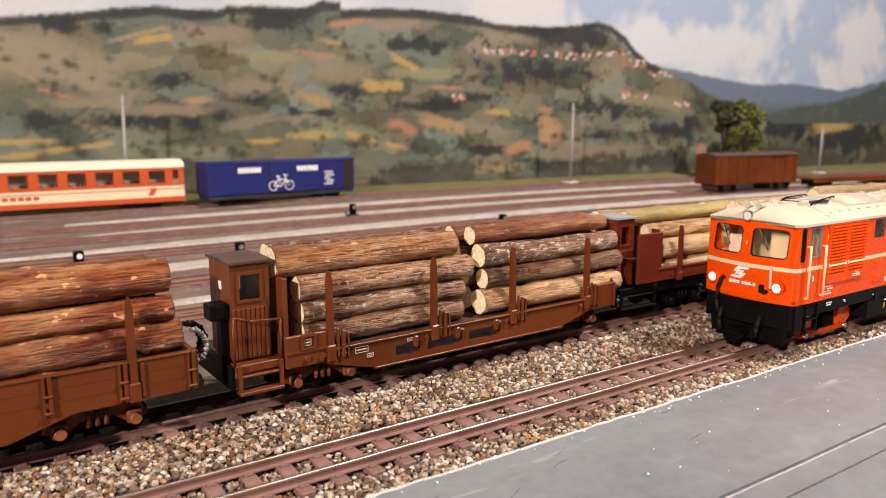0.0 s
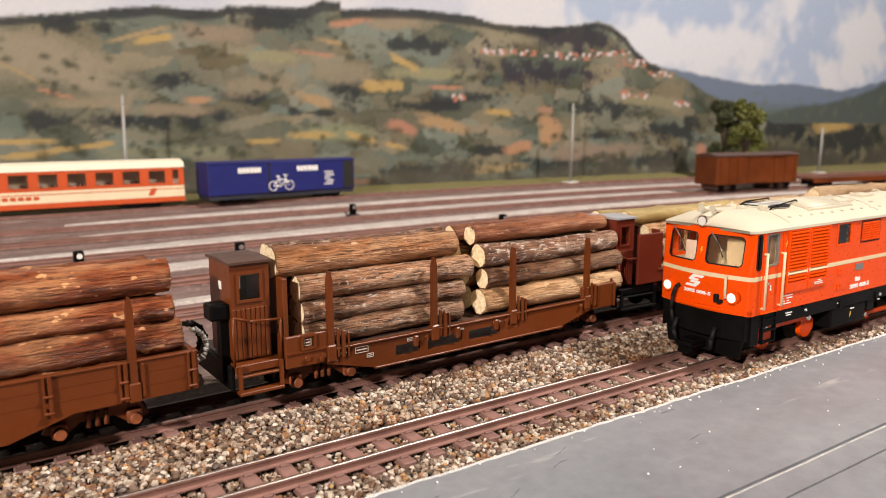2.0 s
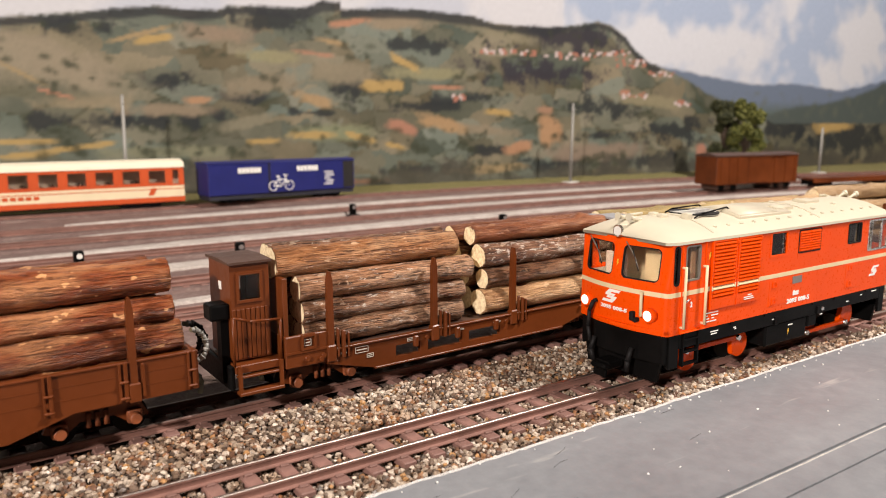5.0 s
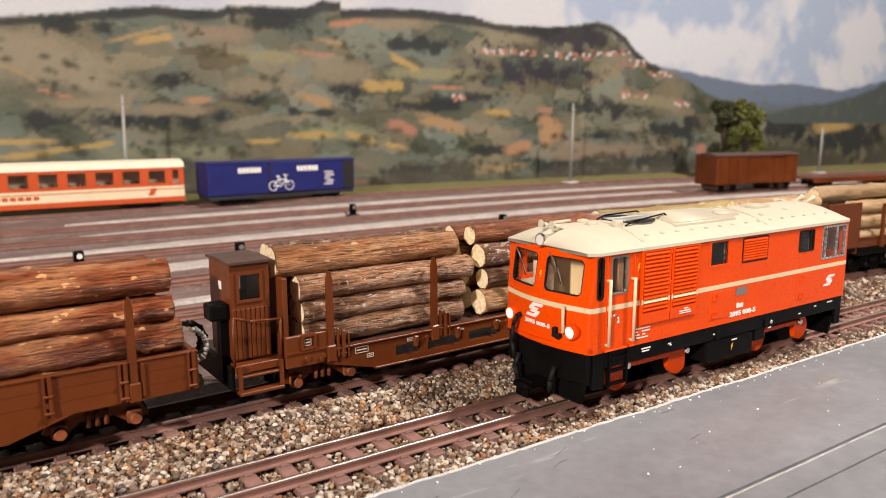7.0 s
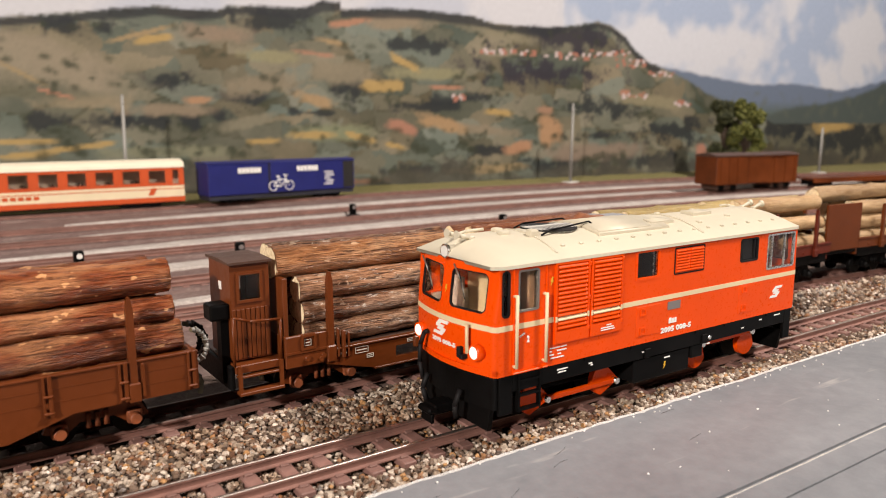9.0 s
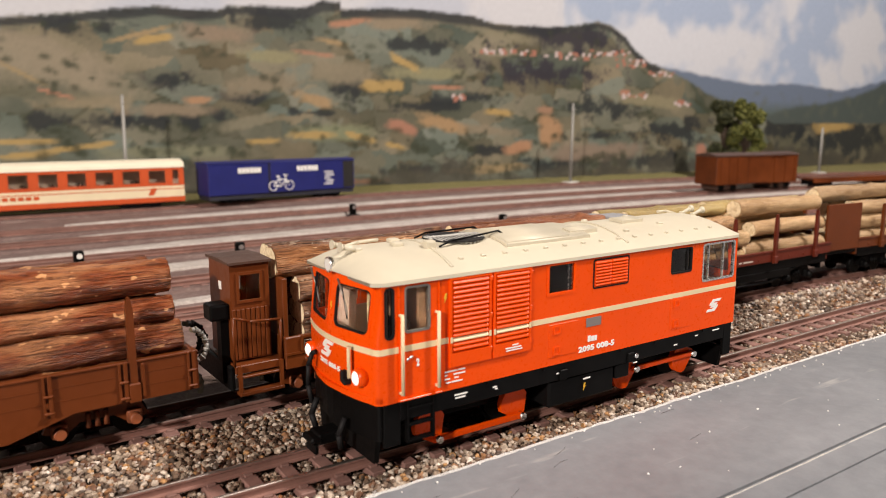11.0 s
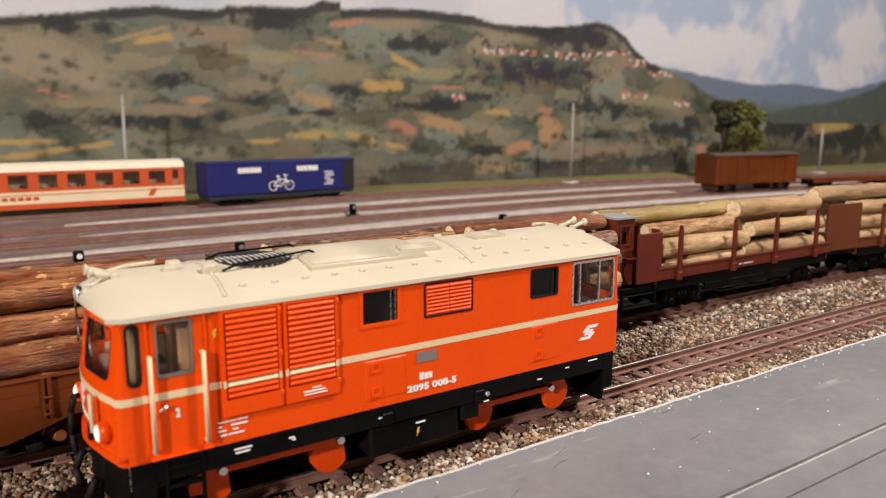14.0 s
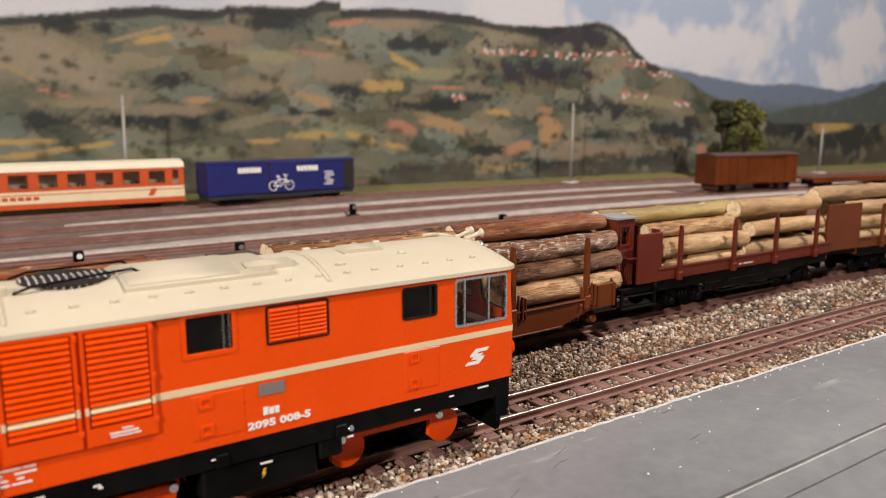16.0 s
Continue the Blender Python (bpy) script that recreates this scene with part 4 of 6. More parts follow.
    YELLOWP = paint("yellow_print", (0.75, 0.42, 0.03), 0.5, 0.05)
    flash("warning_flash", -35.6, 30.5, 0.85, YELLOWP)
    flash("warning_flash", 0.0, 6.5, 0.8, YELLOWP, -13.65)
    flash("warning_flash", 0, 28.5, 0.85, YELLOWP, 0, lambda c: Vector((-51.35 + c.y, -c.x, c.z)))
    def emblem(f):
        """A slanted white badge of two hooked shapes."""
        for k in (1, -1):
            pts = [(-0.92, 0.02), (-0.98, 0.3), (-0.6, 1.0), (1.15, 1.0), (1.0, 0.58), (-0.1, 0.58), (-0.22, 0.36), (0.62, 0.36), (0.48, 0.02)]
            bm = plate([(a * k * 1.75 + (0.25 * b * k), b * k * 1.45) for a, b in pts], "y", -0.05, 0.05)
            for v in bm.verts:
                v.co = f(v.co)
            bmesh.ops.recalc_face_normals(bm, faces=bm.faces)
            part("emblem", bm, WHITE, L, "white slanted emblem")
    emblem(lambda c: Vector((41.7 + c.x + 0.35 * c.z, y + c.y, 18.35 + c.z)))
    emblem(lambda c: Vector((-51.95 + c.y + 0.0132 * (1.2 - 1.15 * c.x - 0.3 * c.z) ** 2, 1.2 - 1.15 * c.x - 0.3 * c.z, 20.2 + 1.15 * c.z)))
    bm = fitted(lettering("2095 008-5", 1.0), -4.6, 3.9, 0, 16.9, 17.9)
    for v in bm.verts:
        v.co = Vector((-51.97 + v.co.y + 0.0132 * v.co.x ** 2, -v.co.x, v.co.z))
    part("number_print", bm, WHITE, L, "white number print")


loco_body()


def loco_roof():
    L = LOCO
    bm = bmesh.new()
    xs = [-51.9, -51.6, -51.0, -50.2, -49, -47.5, -45.5, -43] + [-40 + 5 * i for i in range(17)] + [43, 46, 48, 49.8, 51.2, 52.0, 52.6, 52.9]
    ys = [-14.5, -14.45, -13.4, -12, -10, -7, -3.5, 0, 3.5, 7, 10, 12, 13.4, 14.45, 14.5]
    rows = []
    for x in xs:
        e = min(1, ((x + 52.0) / 6.0)) if x < 0 else min(1, (53.0 - x) / 6.0)
        e = max(0, e) ** 0.5
        wide = 1 - 0.10 * (1 - max(0, min(1, (x + 51.9) / 3.0 if x < 0 else (52.9 - x) / 3.0))) ** 2.2
        row = []
        for k, y in enumerate(ys):
            q = abs(y) / 14.5
            z = 34.1 if k in (0, len(ys) - 1) else 34.75 + (4.0 * (1 - q ** 2.1)) * e
            fade = max(0, min(1, (-46 - x) / 4 if x < 0 else (x - 47) / 4))
            row.append(bm.verts.new((x - math.copysign(1.7 * fade * q * q, x), y * wide, z)))
        rows.append(row)
    for r, q in zip(rows, rows[1:]):
        for k in range(len(ys) - 1):
            bm.faces.new((r[k], q[k], q[k + 1], r[k + 1])).smooth = True
        bm.faces.new((q[0], r[0], r[-1], q[-1]))
    bm.faces.new(rows[0])
    bm.faces.new(rows[-1][::-1])
    bmesh.ops.recalc_face_normals(bm, faces=bm.faces)
    roof = part("roof", bm, IVORY, L, "cream roof")
    roof.data.set_sharp_from_angle(angle=radians(40))
    def top(y):
        return 34.75 + 4.0 * (1 - (abs(y) / 14.5) ** 2.1)
    # raised hatch, cover strips, bolts
    def curved(x0, x1, y0, y1, h, name="roof_hatch"):
        b = bmesh.new()
        n = 8
        rr = []
        for x in (x0, x1):
            rr.append([[b.verts.new((x, y0 + (y1 - y0) * k / n, top(y0 + (y1 - y0) * k / n) + d)) for k in range(n + 1)] for d in (-0.3, h)])
        for k in range(n):
            b.faces.new((rr[0][1][k], rr[1][1][k], rr[1][1][k + 1], rr[0][1][k + 1])).smooth = True
            for i in (0, 1):
                b.faces.new((rr[i][0][k], rr[i][0][k + 1], rr[i][1][k + 1], rr[i][1][k]))
        for k in (0, n):
            b.faces.new((rr[0][0][k], rr[1][0][k], rr[1][1][k], rr[0][1][k]))
        bmesh.ops.recalc_face_normals(b, faces=b.faces)
        return part(name, b, IVORY, roof)
    curved(-17.5, 5.0, -9.0, 9.0, 0.55)
    curved(-17.0, -0.5, -8.4, 8.4, 0.75)
    curved(12.6, 13.2, -12.5, 12.5, 0.25, "cover_strip")
    curved(-33.5, -33.0, -12.8, 12.8, 0.2, "cover_strip")
    curved(20, 27, -4.0, 0.0, 0.7)
    curved(1.0, 9.0, -7.0, -4.6, 0.8)
    for i in range(15):
        x = -30 + i * 5.2
        for y in (-10.8, 10.8):
            z = top(y)
            part("bolt", slab(x - 0.45, x + 0.45, y - 0.35, y + 0.35, z - 0.3, z + 0.35, 0.1), IVORY, roof)
    for x, y in ((8, -6), (17, -8), (16, 4), (30, -6.5), (31, 5)):
        part("bolt", slab(x - 0.7, x + 0.7, y - 0.5, y + 0.5, top(y) - 0.3, top(y) + 0.4, 0.15), IVORY, roof)
    # round fan grille and black bars
    bm = bmesh.new()
    for i in range(13):
        x = -30.2 + i * 1.0
        h = math.sqrt(max(0.1, 6.2 ** 2 - (x + 24.2) ** 2))
        rod(bm, (x, -h, top(h) + 0.32), (x, 0, top(0) + 0.32), 0.16, n=5)
        rod(bm, (x, 0, top(0) + 0.32), (x, h, top(h) + 0.32), 0.16, n=5)
    part("fan_grille", bm, CONCRETE, roof, "grey metal fan grille")
    # The roof is closed here; a dark disc paints the shade below the bars.
    bm = bmesh.new()
    bmesh.ops.create_cone(bm, cap_ends=True, segments=28, radius1=6.3, radius2=6.3, depth=0.3, matrix=Matrix.Translation((-24.2, 0, 38.75)))
    part("fan_opening", bm, DARKIN, roof, "dark disc for the shade under the fan grille")
    for y0, y1 in ((-6.0, -3.5), (3.0, 5.0)):
        part("roof_bar", pipe([(-31.5, y0, top(y0) + 0.2), (-29, y0, top(y0) + 1.0), (-15.5, y1, top(y1) + 1.2), (-14.5, y1, top(y1) + 0.6)], 0.2), BLACK, roof, "thin black bar")
    # horns and pipes at both ends
    for sx, xo in ((1, -46.5), (-1, 48.0)):
        for y in (-1.8, 1.6):
            h = part("horn", bar((xo, y, 38.4), (xo - sx * 3.0, y, 39.3), 0.35, 0.5), IVORY, roof, "cream horn")
            part("horn_bell", bar((xo - sx * 3.0, y, 39.3), (xo - sx * 3.7, y, 39.4), 0.45, 0.95, n=12), IVORY, h)
            part("horn_foot", slab(xo - 0.6, xo + 0.6, y - 0.5, y + 0.5, 37.6, 38.9, 0.15), IVORY, h)
        part("roof_pipe", pipe([(xo - sx * 1, 4.5, 38.0), (xo + sx * 3, 4.2, 38.9), (xo + sx * 7, 3.5, 39.1)], 0.35), IVORY, roof)
    for x, y in ((-38.5, -2.0), (-37.0, 2.0), (-33.2, -5.0)):
        part("roof_box", slab(x - 1.1, x + 1.1, y - 1.0, y + 1.0, 37.4, 39.6 if y == -5.0 else 39.4, 0.4, segs=2), IVORY, roof)
    # front top lamp
    for sx, xe in ((1, -51.5), (-1, 52.5)):
        lp = part("top_lamp", bar((xe, 0, 36.1), (xe + sx * 4, 0, 36.4), 1.35, 1.2, n=20), IVORY, L, "round roof lamp")
        part("lamp_rim", bar((xe - sx * 0.3, 0, 36.1), (xe + sx * 0.3, 0, 36.1), 1.45, n=20), CHROME, lp)
        part("lens", bar((xe - sx * 0.38, 0, 36.1), (xe - sx * 0.1, 0, 36.1), 1.15, n=20), DIMLENS, lp, "clear lamp lens")


loco_roof()


def loco_front():
    L = LOCO
    for sx, xe in ((1, -51.3), (-1, 52.3)):
        for y in (-10.0, 10.0):
            h = part("headlight", bar((xe - sx * 0.5, y, 17.5), (xe + sx * 1.5, y, 17.5), 1.6, 1.8, n=22), ORANGE, L, "lit round headlight")
            bm = bmesh.new()
            bmesh.ops.create_uvsphere(bm, u_segments=18, v_segments=9, radius=1.3, matrix=Matrix.Translation((xe - sx * 0.35, y, 17.5)) @ Matrix.Diagonal((0.5, 1, 1, 1)))
            for f in bm.faces:
                f.smooth = True
            part("lens", bm, HEADLIGHT if sx > 0 else DIMLENS, h, "glowing white lens")
        part("front_rail", bar((xe - sx * 0.9, -8.4, 17.2), (xe - sx * 0.9, -8.4, 23.0), 0.36, n=8), STRIPE, L, "cream handrail")
        for y in (-2.2, 9.4):
            w = part("wiper", pipe([(xe + sx * 0.35, y, 33.8), (xe + sx * 0.1, y - 3.0, 30.5), (xe + sx * 0.0, y - 4.2, 28.0)], 0.16, 6), GREYMETAL, L, "thin grey wiper")
            part("wiper_blade", pipe([(xe + sx * 0.2, y - 2.0, 32.6), (xe - sx * 0.15, y - 4.4, 27.4)], 0.14, 5), RUBBER, w)
        # brake hoses and coupling hook
        hp = [(xe - sx * 0.8, 5.5, 18.4), (xe - sx * 1.4, 6.2, 18.0), (xe - sx * 1.9, 6.9, 15.5), (xe - sx * 2.0, 7.1, 11.5), (xe - sx * 1.6, 6.6, 8.0)]
        part("hose", pipe(hp, 0.5), RUBBER, L, "black brake hose")
        part("socket", slab(xe - 1.2, xe + 0.5, -6.2, -5.1, 15.6, 17.8, 0.2), RUBBER, L, "black cable socket")
        part("socket", slab(xe - 1.4, xe + 0.4, -7.3, -6.3, 15.5, 16.5, 0.2), RUBBER, L)
    # black skirts follow the cab ends
    us = [-14.97, -14.3, -13.6, -12.95, -12.3, -7, -3, 0, 3, 7, 12.3, 12.95, 13.6, 14.3, 14.97]
    for sg in (1, -1):
        part("apron", holed_wall(us, [6.2, 12.98], [], lambda u, z, d: end_place(u, z, d + 0.5, sg), 0.8), BLACK, L, "black apron")
    for y in (-13.9, 13.1):
        part("side_skirt", slab(-48.4, -45.0, y, y + 0.8, 5.0, 12.98, 0.1), BLACK, L)
        part("side_skirt", slab(46.5, 49.4, y, y + 0.8, 5.0, 12.98, 0.1), BLACK, L)
        part("frame", slab(-45.0, 46.5, y, y + 0.8, 9.4, 12.98, 0.1), BLACK, L, "black underframe")
    part("frame", slab(-46, 48, -12, 12, 8.8, 12.9), BLACK, L, "black underframe")
    part("tank", slab(-9.5, 9.5, -13.2, 13.2, 3.4, 9.4, 0.5), BLACK, L, "black fuel tank")
    part("battery_box", slab(9.8, 14, -13.4, 13.4, 6.0, 9.4, 0.3), BLACK, L)
    # steps below the door
    for s in (-1, 1):
        for z in (5.2, 8.2, 11.2):
            part("step", slab(-43.6, -38.2, min(s * 13.0, s * 14.3), max(s * 13.0, s * 14.3), z, z + 0.35), BLACK, L)
        for x in (-43.8, -38.4):
            part("step_hanger", slab(x, x + 0.4, min(s * 13.2, s * 14.2), max(s * 13.2, s * 14.2), 5, 12.9), BLACK, L)
    # couplings
    for sx in (1, -1):
        x = -sx * 50.5 + (0.5 if sx < 0 else 0)
        c = part("coupling", slab(min(x, x - sx * 5), max(x, x - sx * 5), -2.2, 2.2, 3.0, 5.0, 0.3), BLACK, L, "black coupling")
        part("hook", slab(min(x - sx * 4, x - sx * 6.6), max(x - sx * 4, x - sx * 6.6), -2.4, 2.4, 3.2, 4.6, 0.5), BLACK, c)
        part("loop", slab(min(x - sx * 5, x - sx * 5.8), max(x - sx * 5, x - sx * 5.8), -2.0, 2.0, 1.2, 4.0, 0.2), BLACK, c)
        part("snow_plough", plate([(-11, 1.2), (11, 1.2), (12, 6.5), (-12, 6.5)], "x", x + sx * 1.5, x + sx * 2.5), BLACK, L, "black plough blade")
        for y in (-6, 6):
            part("front_hose", pipe([(x - sx * 1.5, y, 9), (x - sx * 2.8, y, 6), (x - sx * 2.2, y * 0.9, 3.2)], 0.6), RUBBER, L)
    # marks on the frame
    for x0, x1, z in ((-33.5, -30.6, 11.6), (-33.3, -31.0, 11.0), (-24.6, -23.6, 11.3), (14.6, 15.8, 8.9), (28, 29.2, 10.6), (35.5, 36.5, 11.6), (-0.6, 1.4, 8.2), (-8.2, -6.8, 10.8), (42, 44.5, 11.9), (-24.0, -23.4, 10.9)):
        part("frame_print", slab(x0, x1, -13.98, -13.85, z, z + 0.28), WHITE, L)
    for x in (-26, -12, 10, 21, 38):
        part("bracket", slab(x, x + 0.6, -14.25, -13.8, 12.4, 13.0), BLACK, L)
    for x in (-7.5, 12.5):
        part("valve_box", slab(x, x + 2.0, -14.3, -13.8, 9.4, 11.6, 0.15), BLACK, L)
    part("valve", bar((15.2, -14.4, 10.6), (15.2, -13.8, 10.6), 0.5, n=10), CHROME, L, "bright valve cap")


loco_front()


def loco_wheels():
    """Two bogies; each has two axles with orange crank discs joined by a rod."""
    L = LOCO
    R, PIN = 4.85, 2.9
    for xa, xb, phase in ((-36.0, -15.5, -113.0), (16.6, 36.8, -30.0)):
        mid = (xa + xb) / 2
        part("bogie", slab(xa - 4, xb + 4, -6.5, 6.5, 4.5, 9.0, 0.4), BLACK, L, "black bogie")
        for x in (xa, xb):
            axle = new("wheelset")
            axle.empty_display_size, axle.parent, axle.location = 0.004, L, (x * MM, 0, R * MM)
            for s in (-1, 1):
                bm = bmesh.new()
                rod(bm, (0, s * 4.3, 0), (0, s * 5.6, 0), R, n=28)
                rod(bm, (0, s * 4.0, 0), (0, s * 4.3, 0), R + 0.5, n=28)
                part("wheel", bm, BLACK, axle)
                # crank with counterweight
                a0 = radians(phase)
                pts = []
                for k in range(25):
                    a = a0 + math.pi + radians(-88 + 176 * k / 24)
                    pts.append((3.5 * math.cos(a), 3.5 * math.sin(a)))
                for k in range(7):
                    a = a0 + radians(-70 + 140 * k / 6)
                    pts.append((PIN * math.cos(a0) + 1.2 * math.cos(a), PIN * math.sin(a0) + 1.2 * math.sin(a)))
                part("crank", plate(pts, "y", min(s * 8.3, s * 9.6), max(s * 8.3, s * 9.6)), ORANGE, axle, "orange crank with counterweight")
                part("crank_pin", bar((PIN * math.cos(a0), s * 9.4, PIN * math.sin(a0)), (PIN * math.cos(a0), s * 11.2, PIN * math.sin(a0)), 0.7), CHROME, axle)
            part("axle_bar", bar((0, -8.4, 0), (0, 8.4, 0), 1.0), BLACK, axle)
            WHEELS.append((axle, R))
        for s in (-1, 1):
            a0 = radians(phase)
            r = part("side_rod", slab(-(xb - xa) / 2 - 0.8, (xb - xa) / 2 + 0.8, min(s * 9.8, s * 10.6), max(s * 9.8, s * 10.6), -0.65, 0.65, 0.2), ORANGE, L, "orange side rod")
            r.location = (mid * MM, 0, R * MM)
            RODS.append((r, mid, R, PIN, a0))


RODS = []
loco_wheels()


# ---- log wagons on the siding ----
def bogie(w, x, mat):
    rusty = BLACK if mat is BLACK else RUST
    b = part("bogie", slab(x - 9, x + 9, -6, 6, 3.2, 7.5, 0.3), BLACK, w, "black bogie")
    for s in (-1, 1):
        side = plate([(x - 9.5, 4.2), (x - 6, 3.0), (x - 3, 5.2), (x + 3, 5.2), (x + 6, 3.0), (x + 9.5, 4.2), (x + 8, 7.4), (x - 8, 7.4)], "y", min(s * 7.6, s * 8.8), max(s * 7.6, s * 8.8))
        part("side_frame", side, mat, b)
        for dx in (-6.7, 6.7):
            ab = part("axle_box", slab(x + dx - 1.5, x + dx + 1.5, min(s * 8.6, s * 10.0), max(s * 8.6, s * 10.0), 3.0, 6.0, 0.6, segs=2), rusty, b, "" if mat is BLACK else "rusty axle box")
            part("axle_cover", bar((x + dx, s * 9.9, 4.2), (x + dx, s * 11.0, 4.2), 1.35, 1.0, n=14), rusty, ab)
        for dx in (-1.6, 0, 1.6):
            part("spring", bar((x + dx, s * 9.2, 4.0), (x + dx, s * 9.2, 6.8), 0.5), rusty, b)
    for dx in (-6.5, 6.5):
        bm = bmesh.new()
        for s in (-1, 1):
            rod(bm, (x + dx, s * 4.2, 3.6), (x + dx, s * 5.6, 3.6), 3.5, n=22)
        rod(bm, (x + dx, -4.2, 3.6), (x + dx, 4.2, 3.6), 0.8, n=8)
        part("wheelset", bm, BLACK, b, "black wheels")


def stake(w, x, s, z0, z1, mat):
    bm = plate([(x - 0.75, z0), (x + 0.75, z0), (x + 0.66, z1 - 2.2), (x + 0.2, z1), (x - 0.2, z1), (x - 0.66, z1 - 2.2)], "y", min(s * 11.6, s * 12.8), max(s * 11.6, s * 12.8))
    st = part("stake", bm, mat, w)
    part("stake_socket", slab(x - 1.15, x + 1.15, min(s * 11.4, s * 13.2), max(s * 11.4, s * 13.2), z0 - 0.3, z0 + 3.6, 0.25), mat, st)
    part("stake_chain", slab(x + 1.4, x + 2.0, min(s * 12.4, s * 13.0), max(s * 12.4, s * 13.0), z0 + 0.6, z0 + 7.2, 0.1), mat, st)
    return st


def prints(w, rows):
    for x, z, wd, h in rows:
        wd, h = wd * 0.8, h * 0.75
        p = part("marking", ring_frame([(x, z), (x + wd, z), (x + wd, z + h), (x, z + h)], [(x + 0.08, z + 0.08), (x + wd - 0.08, z + 0.08), (x + wd - 0.08, z + h - 0.08), (x + 0.08, z + h - 0.08)], "y", -12.72, -12.55), FADED, w, "small white marking")
        part("marking_line", slab(x + 0.3, x + wd - 0.3, -12.7, -12.56, z + h * 0.42, z + h * 0.58), FADED, p)


def long_wagon(x0, mat, label, stakes, length=105.0, low_right=14.7, boarded=False, cab=None, marks=()):
    xm = x0 + length / 2
    w = thing("log_wagon", xm, line_siding(xm), 0, label, "wagon", "log wagons on the siding", slope(line_siding, xm))
    h = length / 2
    def X(v):
        return v - h
    for s in (-1, 1):
        y0, y1 = min(s * 11.4, s * 12.5), max(s * 11.4, s * 12.5)
        if boarded:
            part("side_wall", plate([(X(0), 16.4), (X(0), 8.5), (X(22), 8.5), (X(34), 5.2), (X(length - 34), 5.2), (X(length - 23), 8.5), (X(length), 8.5), (X(length), 16.4)], "y", y0, y1), mat, w)
            for x in [length - 0.9 - 12.9 * i for i in range(9)]:
                r = part("rib", slab(X(x) - 0.35, X(x) + 0.35, min(s * 12.3, s * 13.2), max(s * 12.3, s * 13.2), 8.8, 16.7, 0.12), mat, w)
                part("rib", slab(X(x) - 1.25, X(x) - 0.75, min(s * 12.3, s * 12.9), max(s * 12.3, s * 12.9), 8.8, 16.5, 0.1), mat, w)
                for z in (9.2, 12.4):
                    part("rivet", slab(X(x) - 1.3, X(x) + 0.5, min(s * 12.5, s * 13.35), max(s * 12.5, s * 13.35), z, z + 0.6, 0.2), mat, r)
            part("top_rim", slab(X(0), X(length), min(s * 11.3, s * 12.75), max(s * 11.3, s * 12.75), 16.1, 16.6, 0.12), mat, w)
            for z in (11.2, 13.8):
                part("board_joint", slab(X(0.4), X(length - 0.4), min(s * 12.4, s * 12.56), max(s * 12.4, s * 12.56), z, z + 0.12), mat, w)
            for x in [8 + 12.0 * i for i in range(int(length / 12) - 1)]:
                part("ring_bolt", bar((X(x), s * 12.4, 11.0), (X(x), s * 13.0, 11.0), 0.6, n=10), mat, w)
        else:
            # built-up side sill with long slots between its flanges
            slots = [(a, b) for a, b in ((28, 35), (37.3, 47.7), (50, 60.2)) if b < length - 20]
            def place(u, z, d):
                k = 0.0
                if u < 22:
                    k = (22 - max(u, 8)) / 14
                elif u > length - 22:
                    k = (u - (length - 22)) / 14 if u < length - 8 else 1.0
                low = 4.7 + 3.7 * min(1, k)
                q = low + (z - 4.7) * (11.3 - low) / 6.6
                return Vector((X(u), s * (12.5 - d), q))
            sill = part("side_sill", holed_wall([10, 16, 22, length - 22, length - 16, length - 10], [4.7, 11.3], [(a, b, 6.2, 8.9) for a, b in slots], place, 1.0), mat, w)
            part("flange", slab(X(10), X(length - 10), min(s * 12.2, s * 13.0), max(s * 12.2, s * 13.0), 10.9, 11.35, 0.08), mat, sill)
            part("flange", slab(X(22), X(length - 22), min(s * 12.2, s * 13.1), max(s * 12.2, s * 13.1), 4.45, 4.9, 0.08), mat, sill)
            for a, b in slots:
                part("bracket", slab(X(b) - 2.2, X(b) - 0.9, min(s * 12.3, s * 13.4), max(s * 12.3, s * 13.4), 7.8, 10.6, 0.25), mat, sill)
            e = part("end_box", slab(X(0), X(12), y0, y1, 8.4, 15.6, 0.2), mat, w)
            part("rib", slab(X(0), X(12), min(s * 12.4, s * 12.8), max(s * 12.4, s * 12.8), 11.6, 12.1), mat, e)
            e2 = part("end_box", slab(X(length - 14), X(length), y0, y1, 7.6, low_right, 0.2), mat, w)
            for x in (length - 12.6, length - 1.2):
                part("rib", slab(X(x), X(x) + 0.7, min(s * 12.4, s * 13.0), max(s * 12.4, s * 13.0), 7.7, low_right, 0.1), mat, e2)
            for x in (5, 9):
                part("ring_bolt", bar((X(x), s * 12.4, 10.2), (X(x), s * 13.0, 10.2), 0.6, n=10), mat, e)
            part("lamp_bracket", ring_frame(round_rect(X(3.6), X(7.2), 12.2, 15.6, 0.2), round_rect(X(4.1), X(6.7), 12.7, 15.1, 0.2), "y", s * 12.95, s * 12.4), mat, e)
        for x in (() if boarded else stakes):
            part("socket_rib", slab(X(x) + 2.6, X(x) + 3.4, min(s * 12.3, s * 13.3), max(s * 12.3, s * 13.3), 8.8, 15.2, 0.15), mat, w)
            part("socket_rib", slab(X(x) + 4.0, X(x) + 4.6, min(s * 12.3, s * 13.0), max(s * 12.3, s * 13.0), 8.8, 14.6, 0.15), mat, w)
            part("ring_bolt", bar((X(x) - 2.6, s * 12.4, 9.6), (X(x) - 2.6, s * 13.2, 9.6), 0.55, n=10), mat, w)
        for x in stakes:
            stake(w, X(x), s, 8.6, 29.0, mat)
    # deck of planks
    n = int(length / 5)
